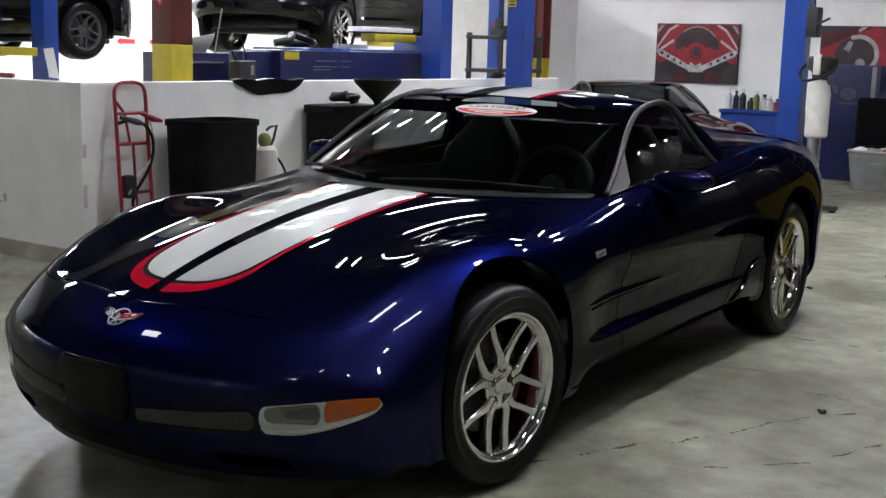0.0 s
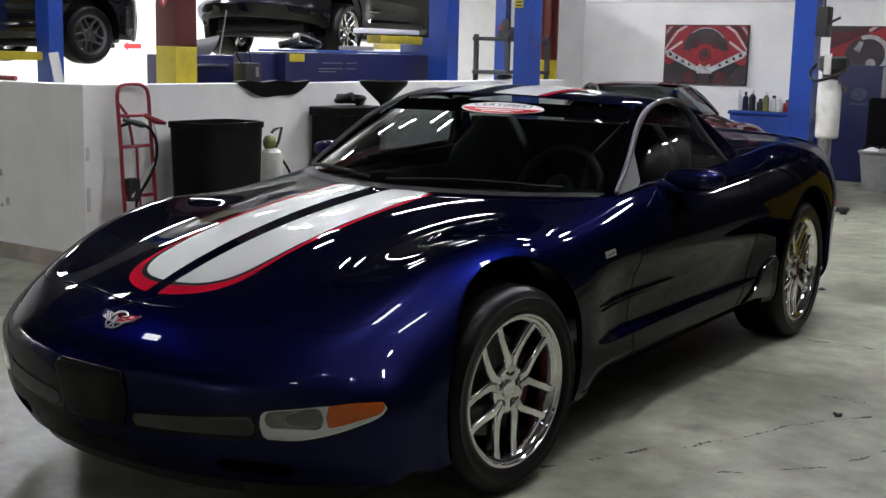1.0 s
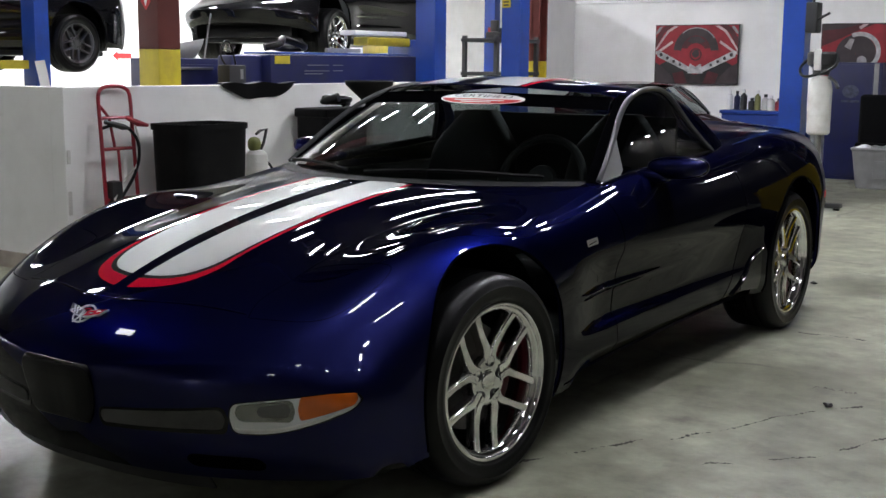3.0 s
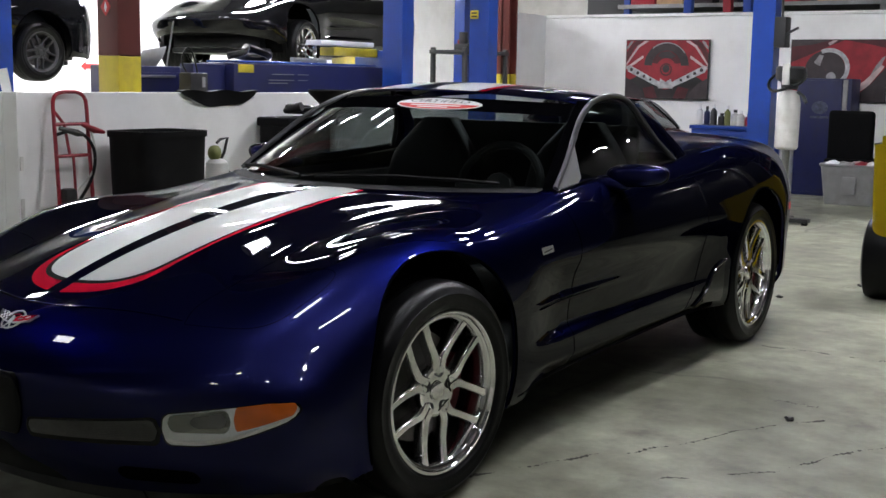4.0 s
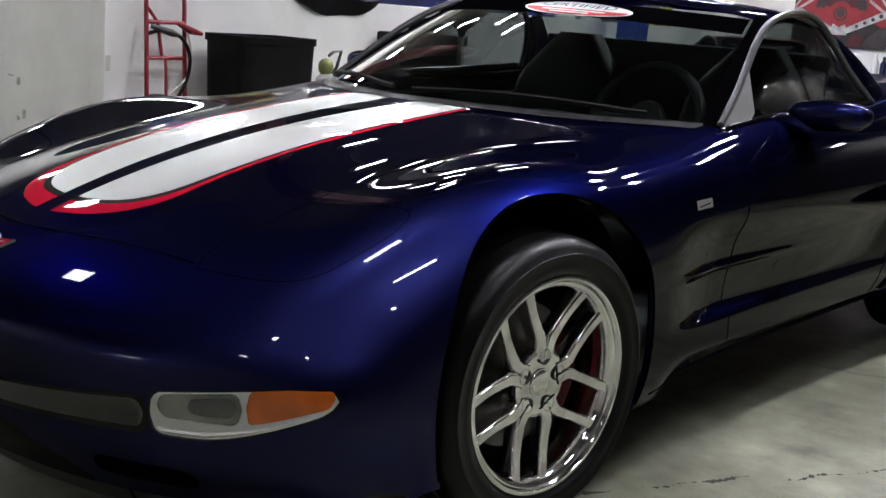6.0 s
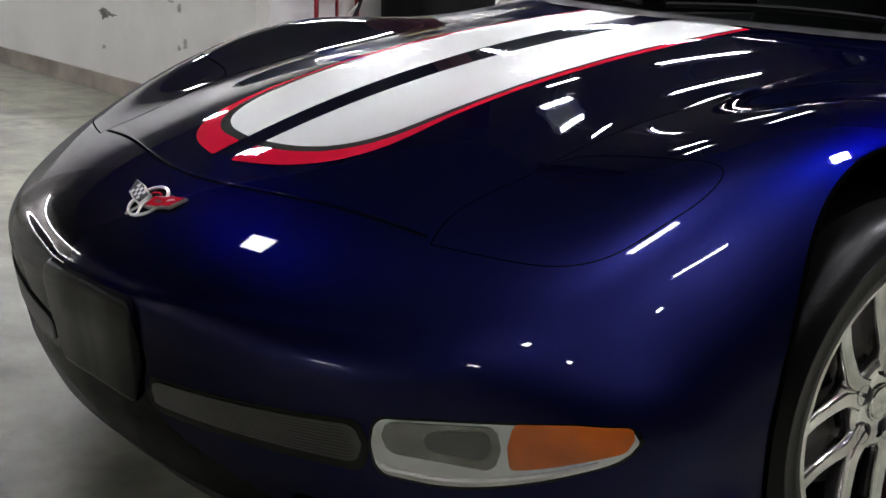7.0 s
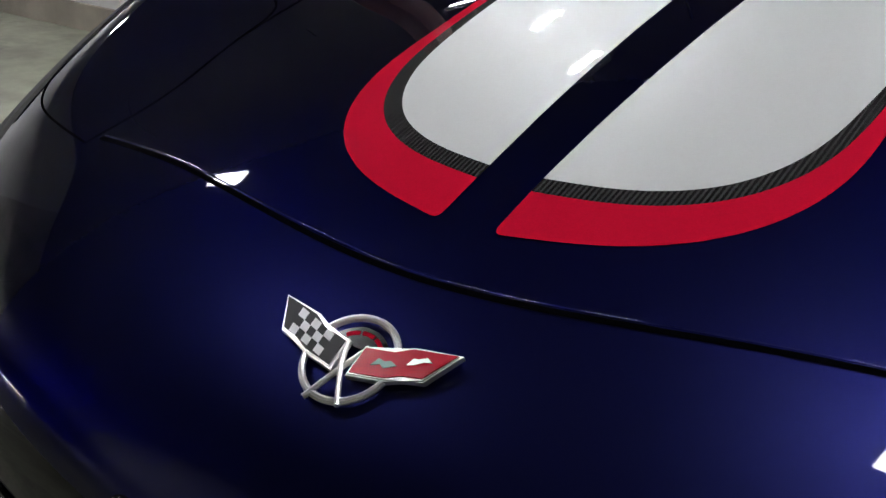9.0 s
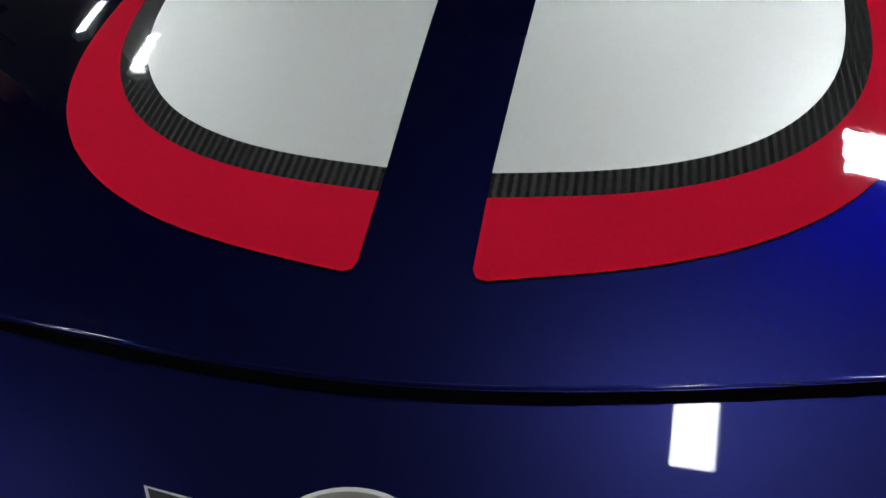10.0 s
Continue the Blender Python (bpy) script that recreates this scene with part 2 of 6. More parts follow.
def lathe(profile, axis="z", seg=48, bm=None, m=None):
    """Turns a profile of (radius, height) round an axis."""
    bm = bm or bmesh.new()
    rings = []
    for r, h in profile:
        ring = []
        for i in range(seg):
            a = 2 * math.pi * i / seg
            c, s = r * math.cos(a), r * math.sin(a)
            co = {"z": (c, s, h), "x": (h, c, s), "y": (c, h, s)}[axis]
            ring.append(bm.verts.new(co))
        rings.append(ring)
    for a, b in zip(rings, rings[1:]):
        for i in range(seg):
            bm.faces.new((a[i], a[(i + 1) % seg], b[(i + 1) % seg], b[i]))
    bmesh.ops.remove_doubles(bm, verts=[v for r in rings for v in r], dist=1e-5)
    if m is not None:
        bmesh.ops.transform(bm, matrix=m, verts=[v for r in rings for v in r if v.is_valid])
    bmesh.ops.recalc_face_normals(bm, faces=bm.faces)
    return bm


def tube(points, radius, seg=10, bm=None, closed=False, caps=True):
    """A round bar along points."""
    bm = bm or bmesh.new()
    pts = [Vector(p) for p in points]
    n = len(pts)
    rings, side = [], None
    for i, p in enumerate(pts):
        d = (pts[(i + 1) % n] if closed or i < n - 1 else p) - (pts[i - 1] if closed or i else p)
        d.normalize()
        if side is None:
            side = d.orthogonal().normalized()
        side = (side - d * side.dot(d)).normalized()
        up = d.cross(side)
        r = radius[i] if isinstance(radius, (list, tuple)) else radius
        rings.append([bm.verts.new(p + r * (math.cos(2 * math.pi * j / seg) * side + math.sin(2 * math.pi * j / seg) * up)) for j in range(seg)])
    for a, b in zip(rings, rings[1:] + ([rings[0]] if closed else [])):
        for j in range(seg):
            bm.faces.new((a[j], a[(j + 1) % seg], b[(j + 1) % seg], b[j]))
    if caps and not closed:
        bm.faces.new(rings[0][::-1])
        bm.faces.new(rings[-1])
    bmesh.ops.recalc_face_normals(bm, faces=bm.faces)
    return bm


def curve_points(points, n):
    pts = np.array(points, float)
    k = np.concatenate([[0], np.cumsum(np.linalg.norm(np.diff(pts, axis=0), axis=1))])
    return [tuple(p) for p in spline(k, pts)(np.linspace(0, k[-1], n))]


def grid(f, nu, nv, bm=None, close_v=False):
    """A sheet of f(u, v), u and v from 0 to 1."""
    bm = bm or bmesh.new()
    vs = [[bm.verts.new(f(i / nu, j / nv)) for j in range(nv + (0 if close_v else 1))] for i in range(nu + 1)]
    for i in range(nu):
        for j in range(nv):
            k = (j + 1) % len(vs[0])
            bm.faces.new((vs[i][j], vs[i + 1][j], vs[i + 1][k], vs[i][k]))
    return bm


def thicken(bm, d):
    bmesh.ops.recalc_face_normals(bm, faces=bm.faces)
    bmesh.ops.solidify(bm, geom=bm.faces[:], thickness=d)
    return bm


def prism(outline, depth, bm=None, m=None, bevel=0.0):
    """A flat outline (x, y) given thickness along z."""
    bm = bm or bmesh.new()
    lo = [bm.verts.new((x, y, 0)) for x, y in outline]
    hi = [bm.verts.new((x, y, depth)) for x, y in outline]
    n = len(lo)
    fs = [bm.faces.new(lo[::-1]), bm.faces.new(hi)]
    for i in range(n):
        bm.faces.new((lo[i], lo[(i + 1) % n], hi[(i + 1) % n], hi[i]))
    vs = lo + hi
    if bevel:
        r = bmesh.ops.bevel(bm, geom=list({e for e in fs[1].edges}), offset=bevel, segments=2, affect="EDGES")
        vs = list({v for v in vs if v.is_valid} | set(r["verts"]))
    if m is not None:
        bmesh.ops.transform(bm, matrix=m, verts=vs)
    bmesh.ops.recalc_face_normals(bm, faces=bm.faces)
    return bm


# ---- the sports car's body ----
# Lengthwise lines of the shell, from the front lip over the nose to the tail: x, y, z at 20 stations.
# The car's nose points to -y, its front axle is at y = 0 and the ground at z = 0.
def line(front, rear):
    return np.array(front + rear, float).reshape(-1, 3)


LINES = [
    line([0, -.838, .16, 0, -.880, .25, 0, -.899, .35, 0, -.907, .45, 0, -.800, .556, 0, -.61, .640, 0, -.30, .728, 0, 0, .785, 0, .30, .823, 0, .60, .848],
         [0, 1.0, .865, 0, 1.5, .885, 0, 2.0, .91, 0, 2.4, .945, 0, 2.8, .955, 0, 3.2, .95, 0, 3.42, .94, 0, 3.55, .87, 0, 3.59, .55, 0, 3.48, .25]),
    line([.25, -.818, .16, .25, -.860, .25, .25, -.879, .35, .25, -.888, .447, .25, -.782, .549, .25, -.595, .631, .25, -.30, .719, .25, 0, .776, .25, .30, .815, .25, .60, .845],
         [.25, 1.0, .862, .25, 1.5, .88, .25, 2.0, .905, .25, 2.4, .942, .25, 2.8, .952, .25, 3.2, .946, .25, 3.41, .935, .25, 3.54, .865, .25, 3.58, .55, .25, 3.47, .25]),
    line([.46, -.757, .16, .46, -.800, .25, .46, -.820, .35, .46, -.830, .437, .46, -.730, .535, .46, -.56, .612, .46, -.30, .692, .465, 0, .745, .47, .30, .785, .475, .60, .830],
         [.48, 1.0, .857, .49, 1.5, .875, .49, 2.0, .90, .49, 2.4, .935, .49, 2.8, .945, .48, 3.2, .936, .47, 3.39, .925, .46, 3.51, .855, .46, 3.55, .54, .46, 3.45, .25]),
    line([.625, -.670, .16, .640, -.718, .25, .645, -.725, .345, .648, -.722, .428, .658, -.655, .510, .664, -.53, .590, .671, -.29, .700, .678, 0, .768, .678, .30, .776, .692, .60, .802],
         [.725, 1.0, .845, .735, 1.5, .867, .737, 2.0, .893, .735, 2.4, .925, .728, 2.8, .928, .70, 3.2, .905, .66, 3.37, .89, .64, 3.47, .82, .64, 3.51, .52, .63, 3.42, .24]),
    line([.730, -.585, .158, .757, -.625, .245, .768, -.640, .335, .772, -.630, .412, .776, -.555, .482, .783, -.452, .552, .802, -.25, .645, .817, 0, .715, .814, .30, .730, .816, .60, .750],
         [.830, 1.0, .768, .836, 1.5, .787, .840, 2.0, .812, .848, 2.4, .842, .848, 2.8, .842, .805, 3.2, .82, .75, 3.37, .80, .715, 3.44, .745, .71, 3.47, .49, .70, 3.40, .24]),
    line([.774, -.520, .155, .810, -.545, .235, .826, -.550, .318, .832, -.540, .385, .837, -.485, .435, .846, -.41, .482, .866, -.22, .55, .878, 0, .592, .873, .30, .602, .869, .60, .622],
         [.876, 1.0, .638, .882, 1.5, .648, .891, 2.0, .665, .905, 2.4, .672, .905, 2.8, .672, .858, 3.2, .66, .785, 3.37, .65, .752, 3.42, .61, .742, 3.44, .44, .73, 3.38, .23]),
    line([.784, -.475, .152, .828, -.482, .215, .845, -.478, .275, .855, -.458, .325, .860, -.420, .357, .867, -.36, .385, .877, -.20, .41, .884, 0, .42, .877, .30, .43, .860, .60, .44],
         [.857, 1.0, .45, .862, 1.5, .457, .876, 2.0, .467, .903, 2.4, .475, .903, 2.8, .475, .853, 3.2, .46, .785, 3.37, .45, .757, 3.41, .43, .747, 3.43, .37, .735, 3.37, .228]),
    line([.784, -.445, .150, .834, -.440, .193, .850, -.432, .230, .860, -.415, .256, .865, -.38, .268, .871, -.33, .275, .877, -.20, .28, .878, 0, .28, .872, .30, .28, .859, .60, .285],
         [.852, 1.0, .29, .856, 1.5, .297, .870, 2.0, .303, .898, 2.4, .305, .898, 2.8, .305, .845, 3.2, .30, .777, 3.37, .29, .752, 3.40, .282, .742, 3.42, .27, .735, 3.365, .224]),
    line([.780, -.420, .148, .828, -.410, .165, .844, -.402, .175, .853, -.390, .182, .858, -.36, .184, .861, -.32, .185, .863, -.20, .185, .863, 0, .185, .857, .30, .187, .845, .60, .200],
         [.836, 1.0, .212, .838, 1.5, .225, .847, 2.0, .235, .873, 2.4, .235, .873, 2.8, .235, .825, 3.2, .235, .767, 3.37, .23, .742, 3.39, .23, .732, 3.41, .22, .725, 3.355, .22]),
]


def cove(p):
    """The hollow behind the front wheel that runs out along the door, with its crease."""
    x, y, z = p
    if abs(x) < 0.7 or y < 0.44 or y > 2.3 or z > 0.72:
        return p
    if z < .285:
        w = min(1, (y - .44) / .24, (2.3 - y) / .24)
        x -= math.copysign(.6 * (.285 - z) * w * w * (3 - 2 * w), x)
    k = math.sin(.5 * math.pi * min(1, (y - 0.44) / 0.32)) ** 2
    top = 0.600 - 0.03 * (y - 0.44)
    low = 0.362 + 0.012 * (y - 0.44)
    a = 1 / (1 + math.exp(-(z - low) / 0.0062)) * 1 / (1 + math.exp((z - top) / 0.016))
    fade = max(0.0, 1 - (y - 0.44) / 1.75) ** 0.8
    d = 0.033 * k * a * fade
    rib = 0.021 * k * fade * math.exp(-((z - (0.485 + 0.012 * (y - .44))) / 0.0105) ** 2) * max(0, 1 - (y - .44) / 1.1)
    d -= rib
    return (x - math.copysign(d, x), y, z)


def shelf(p):
    """The low step across the nose, level with the top of the plate panel."""
    x, y, z = p
    if y > -.5 or abs(x) > .70:
        return p
    line_z = .452 + .032 * min(1, max(0, abs(x) - .13) / .30) ** .7
    k = min(1, (.70 - abs(x)) / .16) * min(1, max(0, abs(x) - .02) / .1 + .5)
    return (x, y - .0045 * k / (1 + math.exp((z - line_z) / .0022)), z)


def shell_points(nu, nv):
    base = np.array(LINES)
    step = np.linalg.norm(np.diff(base, axis=1), axis=2).mean(axis=0)
    ku = np.concatenate([[0], np.cumsum(step)])
    # the nose, where the step runs, is drawn finer
    fine_u = np.linspace(0, ku[-1], 4001)
    run_u = np.cumsum(np.where((fine_u > ku[2] + .04) & (fine_u < ku[3] + .09), 5.0, 1.0))
    tu = np.interp(np.linspace(run_u[0], run_u[-1], nu + 1), run_u, fine_u)
    rows = np.array([spline(ku, b)(tu) for b in base])
    mirror = rows[:0:-1] * np.array([-1, 1, 1])
    full = np.concatenate([mirror, rows])
    kv = np.arange(len(full)) - (len(full) - 1) / 2
    # the sides, where the creases run, are drawn finer
    fine = np.linspace(kv[0], kv[-1], 3201)
    run = np.cumsum(np.where((np.abs(fine) > 5.1) & (np.abs(fine) < 6.9), 3.5, 1.0))
    cuts = np.interp(np.linspace(run[0], run[-1], nv + 1), run, fine)
    return spline(kv, full)(cuts)


ARCHES = ((0.0, 0.338, 0.384), (2.654, 0.345, 0.392))


def screen_base(x):
    return 0.47 + 0.41 * (x / 0.73) ** 2


def in_cabin(c):
    return abs(c.x) < 0.715 and screen_base(c.x) + 0.04 < c.y < 2.10


def shell_mesh(nu=470, nv=344):
    """The outer skin with wheel openings and the cabin opening."""
    pts = shell_points(nu, nv)
    bm = bmesh.new()
    vs = [[bm.verts.new(shelf(cove(tuple(pts[j, i])))) for j in range(nv + 1)] for i in range(nu + 1)]
    for i in range(nu):
        for j in range(nv):
            bm.faces.new((vs[i][j], vs[i][j + 1], vs[i + 1][j + 1], vs[i + 1][j]))
    bmesh.ops.recalc_face_normals(bm, faces=bm.faces)
    bm.normal_update()
    return bm


def cut_shell(bm):
    """Opens the wheel arches along true circles, with a lip turned inwards, and the cabin."""
    for y, z, r in ARCHES:
        side = lambda v: math.hypot(v.co.y - y, v.co.z - z) - r
        near = [e for e in bm.edges if abs(e.verts[0].co.x) > .60 and abs(e.verts[0].co.y - y) < .6 and side(e.verts[0]) * side(e.verts[1]) < 0]
        fresh = set()
        for e in near:
            a, c = e.verts
            lo, hi = 0.0, 1.0
            fa = side(a)
            for _ in range(18):
                m = (lo + hi) / 2
                q = a.co.lerp(c.co, m)
                if (math.hypot(q.y - y, q.z - z) - r) * fa > 0:
                    lo = m
                else:
                    hi = m
            _, v = bmesh.utils.edge_split(e, a, lo)
            fresh.add(v)
        for f in list({f for v in fresh for f in v.link_faces}):
            on = [v for v in f.verts if v in fresh]
            if len(on) == 2 and not any(on[1] in e.verts for e in on[0].link_edges):
                bmesh.utils.face_split(f, on[0], on[1])
    gone = []
    for f in bm.faces:
        c = f.calc_center_median()
        if in_cabin(c) or any(abs(c.x) > 0.60 and math.hypot(c.y - y, c.z - z) < r for y, z, r in ARCHES):
            gone.append(f)
    bmesh.ops.delete(bm, geom=gone, context="FACES")
    for y, z, r in ARCHES:
        edges = [e for e in bm.edges if e.is_boundary and all(abs(v.co.x) > .60 and abs(math.hypot(v.co.y - y, v.co.z - z) - r) < 1e-4 for v in e.verts)]
        g = bmesh.ops.extrude_edge_only(bm, edges=edges)
        for v in g["geom"]:
            if isinstance(v, bmesh.types.BMVert):
                v.co.x -= math.copysign(0.016, v.co.x)
                v.co.y, v.co.z = y + (v.co.y - y) * 1.006, z + (v.co.z - z) * 1.006
    return bm


from mathutils.bvhtree import BVHTree

_whole = shell_mesh()
SKIN = BVHTree.FromBMesh(_whole)
_whole.verts.ensure_lookup_table()
_whole.faces.ensure_lookup_table()
_vn = [v.normal.copy() for v in _whole.verts]
_fv = [[(v.index, v.co.copy()) for v in f.verts] for f in _whole.faces]
DOWN, AFT, INL, INR = Vector((0, 0, -1)), Vector((0, 1, 0)), Vector((-1, 0, 0)), Vector((1, 0, 0))


def on_skin(p, way, lift=0.0):
    """The place on the shell that a line from p meets, with the shell's smooth normal there."""
    hit, n, idx, _ = SKIN.ray_cast(Vector(p), way)
    if hit is None:
        hit, n, idx, _ = SKIN.find_nearest(Vector(p))
    acc = Vector()
    for i, co in _fv[idx]:
        w = 1 / ((co - hit).length + 1e-5)
        acc += w * _vn[i]
    n = acc.normalized()
    return hit + n * lift, n


def drape(f, nu, nv, way, lift=0.0008):
    """A patch laid on the shell: f(u, v) gives the start of each line along way. Returns bmesh and its normals."""
    bm, normals = bmesh.new(), []
    vs = []
    for i in range(nu + 1):
        row = []
        for j in range(nv + 1):
            p, n = on_skin(f(i / nu, j / nv), way, lift)
            row.append(bm.verts.new(p))
            normals.append(n)
        vs.append(row)
    for i in range(nu):
        for j in range(nv):
            bm.faces.new((vs[i][j], vs[i + 1][j], vs[i + 1][j + 1], vs[i][j + 1]))
    return bm, normals


def draped_part(name, f, nu, nv, way, material, parent, label="", lift=0.0008):
    bm, normals = drape(f, nu, nv, way, lift)
    bm.verts.index_update()
    for f_ in bm.faces:
        f_.normal_update()
        if f_.normal.dot(normals[f_.verts[0].index]) < 0:
            f_.normal_flip()
    me = mesh_from(name, bm, material)
    me.normals_split_custom_set_from_vertices(normals)
    ob = new(name, me)
    ob.parent = parent
    return tagged(ob, label)


def seam(points, width, way, parent, name="panel_gap", lift=0.0006, n=60, material=None):
    """A narrow shadow gap along a smooth line on the shell."""
    pts = [Vector(p) for p in curve_points(points, n + 1)]

    def f(u, v):
        i = round(u * n)
        d = (pts[min(i + 1, n)] - pts[max(i - 1, 0)]).normalized()
        s = d.cross(way).normalized()
        return pts[i] + s * (v - .5) * width
    return draped_part(name, f, n, 2, way, material or M_SEAM, parent, lift=lift)


def make_wheel(radius, rim, label_rim="polished five-spoke alloy rim", alloy=None, brake=None):
    """Tyre, alloy rim with five split spokes, lug nuts, brake disc and caliper; the outside faces +x, the axle is the x axis."""
    k = rim / 0.230
    alloy, brake = alloy or M_ALLOY, brake or M_CALIPER
    w = thing("wheel", "", "")
    half = 0.130
    r = radius
    prof = [(rim - .01, -.118), (rim + .01, -.128), (r - .055, -half), (r - .025, -half + .008), (r - .008, -half + .022), (r - .001, -.09), (r, -.05),
            (r - .007, -.048), (r - .007, -.040), (r, -.038), (r + .001, -.004), (r - .007, -.003), (r - .007, .005), (r + .001, .006), (r, .04), (r - .007, .042), (r - .007, .05), (r, .052),
            (r - .001, .09), (r - .004, .102), (r - .010, .112), (r - .022, half - .006), (r - .032, half - .001), (r - .034, half + .0015), (r - .038, half + .0015), (r - .040, half), (r - .058, half + .001), (r - .072, half - .001), (r - .074, half - .004),
            (rim + .006, .122), (rim - .004, .114)]
    part("tyre", lathe(prof, "x", 72), M_RUBBER, w, "black road tyre with ribbed sidewall", angle=50)
    rp = [(rim - .006, .106), (rim + .001, .116), (rim + .001, .1205), (rim - .003, .1225), (rim - .008, .1215), (rim - .011, .1175), (rim - .013, .112), (rim - .019, .1105), (rim - .022, .107), (rim - .028, .096), (rim - .031, .082), (rim - .034, .03), (rim - .04, -.11)]
    part("rim", lathe(rp, "x", 72), alloy, w, label_rim, angle=40)
    star = bmesh.new()
    # hub with a dished face
    lathe([(0.0, .090), (.030 * k, .090), (.031 * k, .087), (.034 * k, .087), (.056 * k, .089), (.066 * k, .091), (.073 * k, .088), (.076 * k, .078), (.076 * k, .045), (0.0, .045)], "x", 40, star)
    for i in range(5):
        a = radians(85 + 72 * i)
        for s in (-1, 1):
            # from the hub along a broad common stem, then apart in a V to the rim
            d0, t0 = Vector((0, math.cos(a), math.sin(a))), Vector((0, -math.sin(a), math.cos(a)))
            a1 = a + s * radians(24.5)
            path = [d0 * .052 * k + t0 * s * .0135 * k, d0 * .078 * k + t0 * s * .0125 * k, d0 * .094 * k + t0 * s * .0165 * k]
            end = Vector((0, math.cos(a1), math.sin(a1))) * (rim - .018)
            path += [path[-1].lerp(end, f) for f in (.2, .4, .6, .8, 1)]
            rows = []
            n = len(path) - 1
            for q in range(n + 1):
                f = max(0, (q - 2) / (n - 2))
                c = path[q]
                d = (path[min(q + 1, n)] - path[max(q - 1, 0)]).normalized()
                t = Vector((1, 0, 0)).cross(d)
                wdt = (.0150 - .0042 * f ** .5 + .0035 * f ** 5) * k
                front = .0925 + .0125 * f - .005 * math.sin(math.pi * f)
                back = front - .034
                bv = wdt * .35
                ring = [(-wdt, back), (-wdt, front - .009), (-wdt + bv * .4, front - .003), (-wdt + bv, front), (wdt - bv, front), (wdt - bv * .4, front - .003), (wdt, front - .009), (wdt, back)]
                rows.append([star.verts.new(c + t * x + Vector((h, 0, 0))) for x, h in ring])
            for ra, rb in zip(rows, rows[1:]):
                for j in range(8):
                    star.faces.new((ra[j], rb[j], rb[(j + 1) % 8], ra[(j + 1) % 8]))
    bmesh.ops.recalc_face_normals(star, faces=star.faces)
    part("spokes", star, alloy, w, "five pairs of alloy spokes", angle=30)
    part("centre_cap", lathe([(0, .0945), (.020, .094), (.027, .092), (.029, .088)], "x", 32), alloy, w, "flat alloy centre cap")
    for i in range(5):
        a = radians(85 + 72 * i)
        y, z = math.cos(a) * .056 * k, math.sin(a) * .056 * k
        m = Matrix.Translation((.0165, y, z))
        bm = lathe([(.0175, .0735), (.0175, .0764), (.0140, .0748), (.0128, .060), (0, .060)], "x", 20, m=m)
        lathe([(.0, .0735), (.006, .0730), (.0085, .070), (.0085, .055)], "x", 6, bm, m)
        part("lug_nut", bm, M_RACK, w, "dark lug nut in its recess", angle=30)
    part("brake_disc", lathe([(.06, .02), (.155 * k, .02), (.158 * k, .017), (.158 * k, -.01), (.06, -.01)], "x", 48), M_ROTOR, w, "dark steel brake disc")
    cal = bmesh.new()
    n = 12
    rows = []
    for q in range(n + 1):
        a = radians(-36 + 66 * q / n)
        e = .004 if q in (0, n) else 0
        rows.append([cal.verts.new((x, math.cos(a) * rr, math.sin(a) * rr)) for rr, x in ((.104 * k + e, .024), (.104 * k + e, .044), (.110 * k, .048), (.150 * k, .048), (.162 * k - e, .042), (.162 * k - e, .024))])
    for ra, rb in zip(rows, rows[1:]):
        for j in range(6):
            cal.faces.new((ra[j], rb[j], rb[(j + 1) % 6], ra[(j + 1) % 6]))
    cal.faces.new(rows[0])
    cal.faces.new(rows[-1][::-1])
    bmesh.ops.recalc_face_normals(cal, faces=cal.faces)
    part("caliper", cal, brake, w, "brake caliper", angle=30)
    return w


FRONT_R, REAR_R = 0.322, 0.332
GLASS_T = lambda s: Vector((.585 * s, 1.085 + .31 * s * s, 1.150 - .020 * s * s))
ROOF_R = lambda s: Vector((.59 * s, 1.88 - .03 * s * s, 1.134 - .02 * s * s))
REAR_B = lambda s: Vector((.715 * s, 2.22 - .06 * s * s, .920 - .03 * s * s))


def screen_b(s):
    x = .73 * s
    y = screen_base(x)
    z = on_skin((x, y, 2), DOWN)[0].z
    return Vector((x, y, z - .004))


def windscreen(u, v):
    s = 2 * v - 1
    p = screen_b(s).lerp(GLASS_T(s), u)
    b = math.sin(math.pi * u) * .022 * (1 - .5 * s * s)
    return p + Vector((0, -.38, .92)) * b


def roof(u, v):
    s = 2 * v - 1
    p = GLASS_T(s).lerp(ROOF_R(s), u)
    p.z += .036 * math.sin(math.pi * min(1, u * 1.0)) ** .9 * (1 - .25 * s * s) + .022 * (1 - s * s)
    p.x *= 1 + .02 * math.sin(math.pi * u)
    edge = max(0, (abs(s) - .86) / .14)
    p.z -= .016 * edge ** 2
    return p


def backlight(u, v):
    s = 2 * v - 1
    p = ROOF_R(s).lerp(REAR_B(s), u)
    p.z += .022 * (1 - s * s) * (1 - u) + .018 * math.sin(math.pi * u)
    if u == 0:
        p.z -= .016 * max(0, (abs(s) - .86) / .14) ** 2
    return p


RAIL = np.array([(.725, .88, .834), (.695, 1.02, .93), (.640, 1.21, 1.055), (.600, 1.40, 1.128), (.590, 1.56, 1.152), (.597, 1.74, 1.130), (.650, 1.87, 1.0), (.725, 1.95, .885)])
_rail = [Vector(p) for p in curve_points(RAIL, 61)]


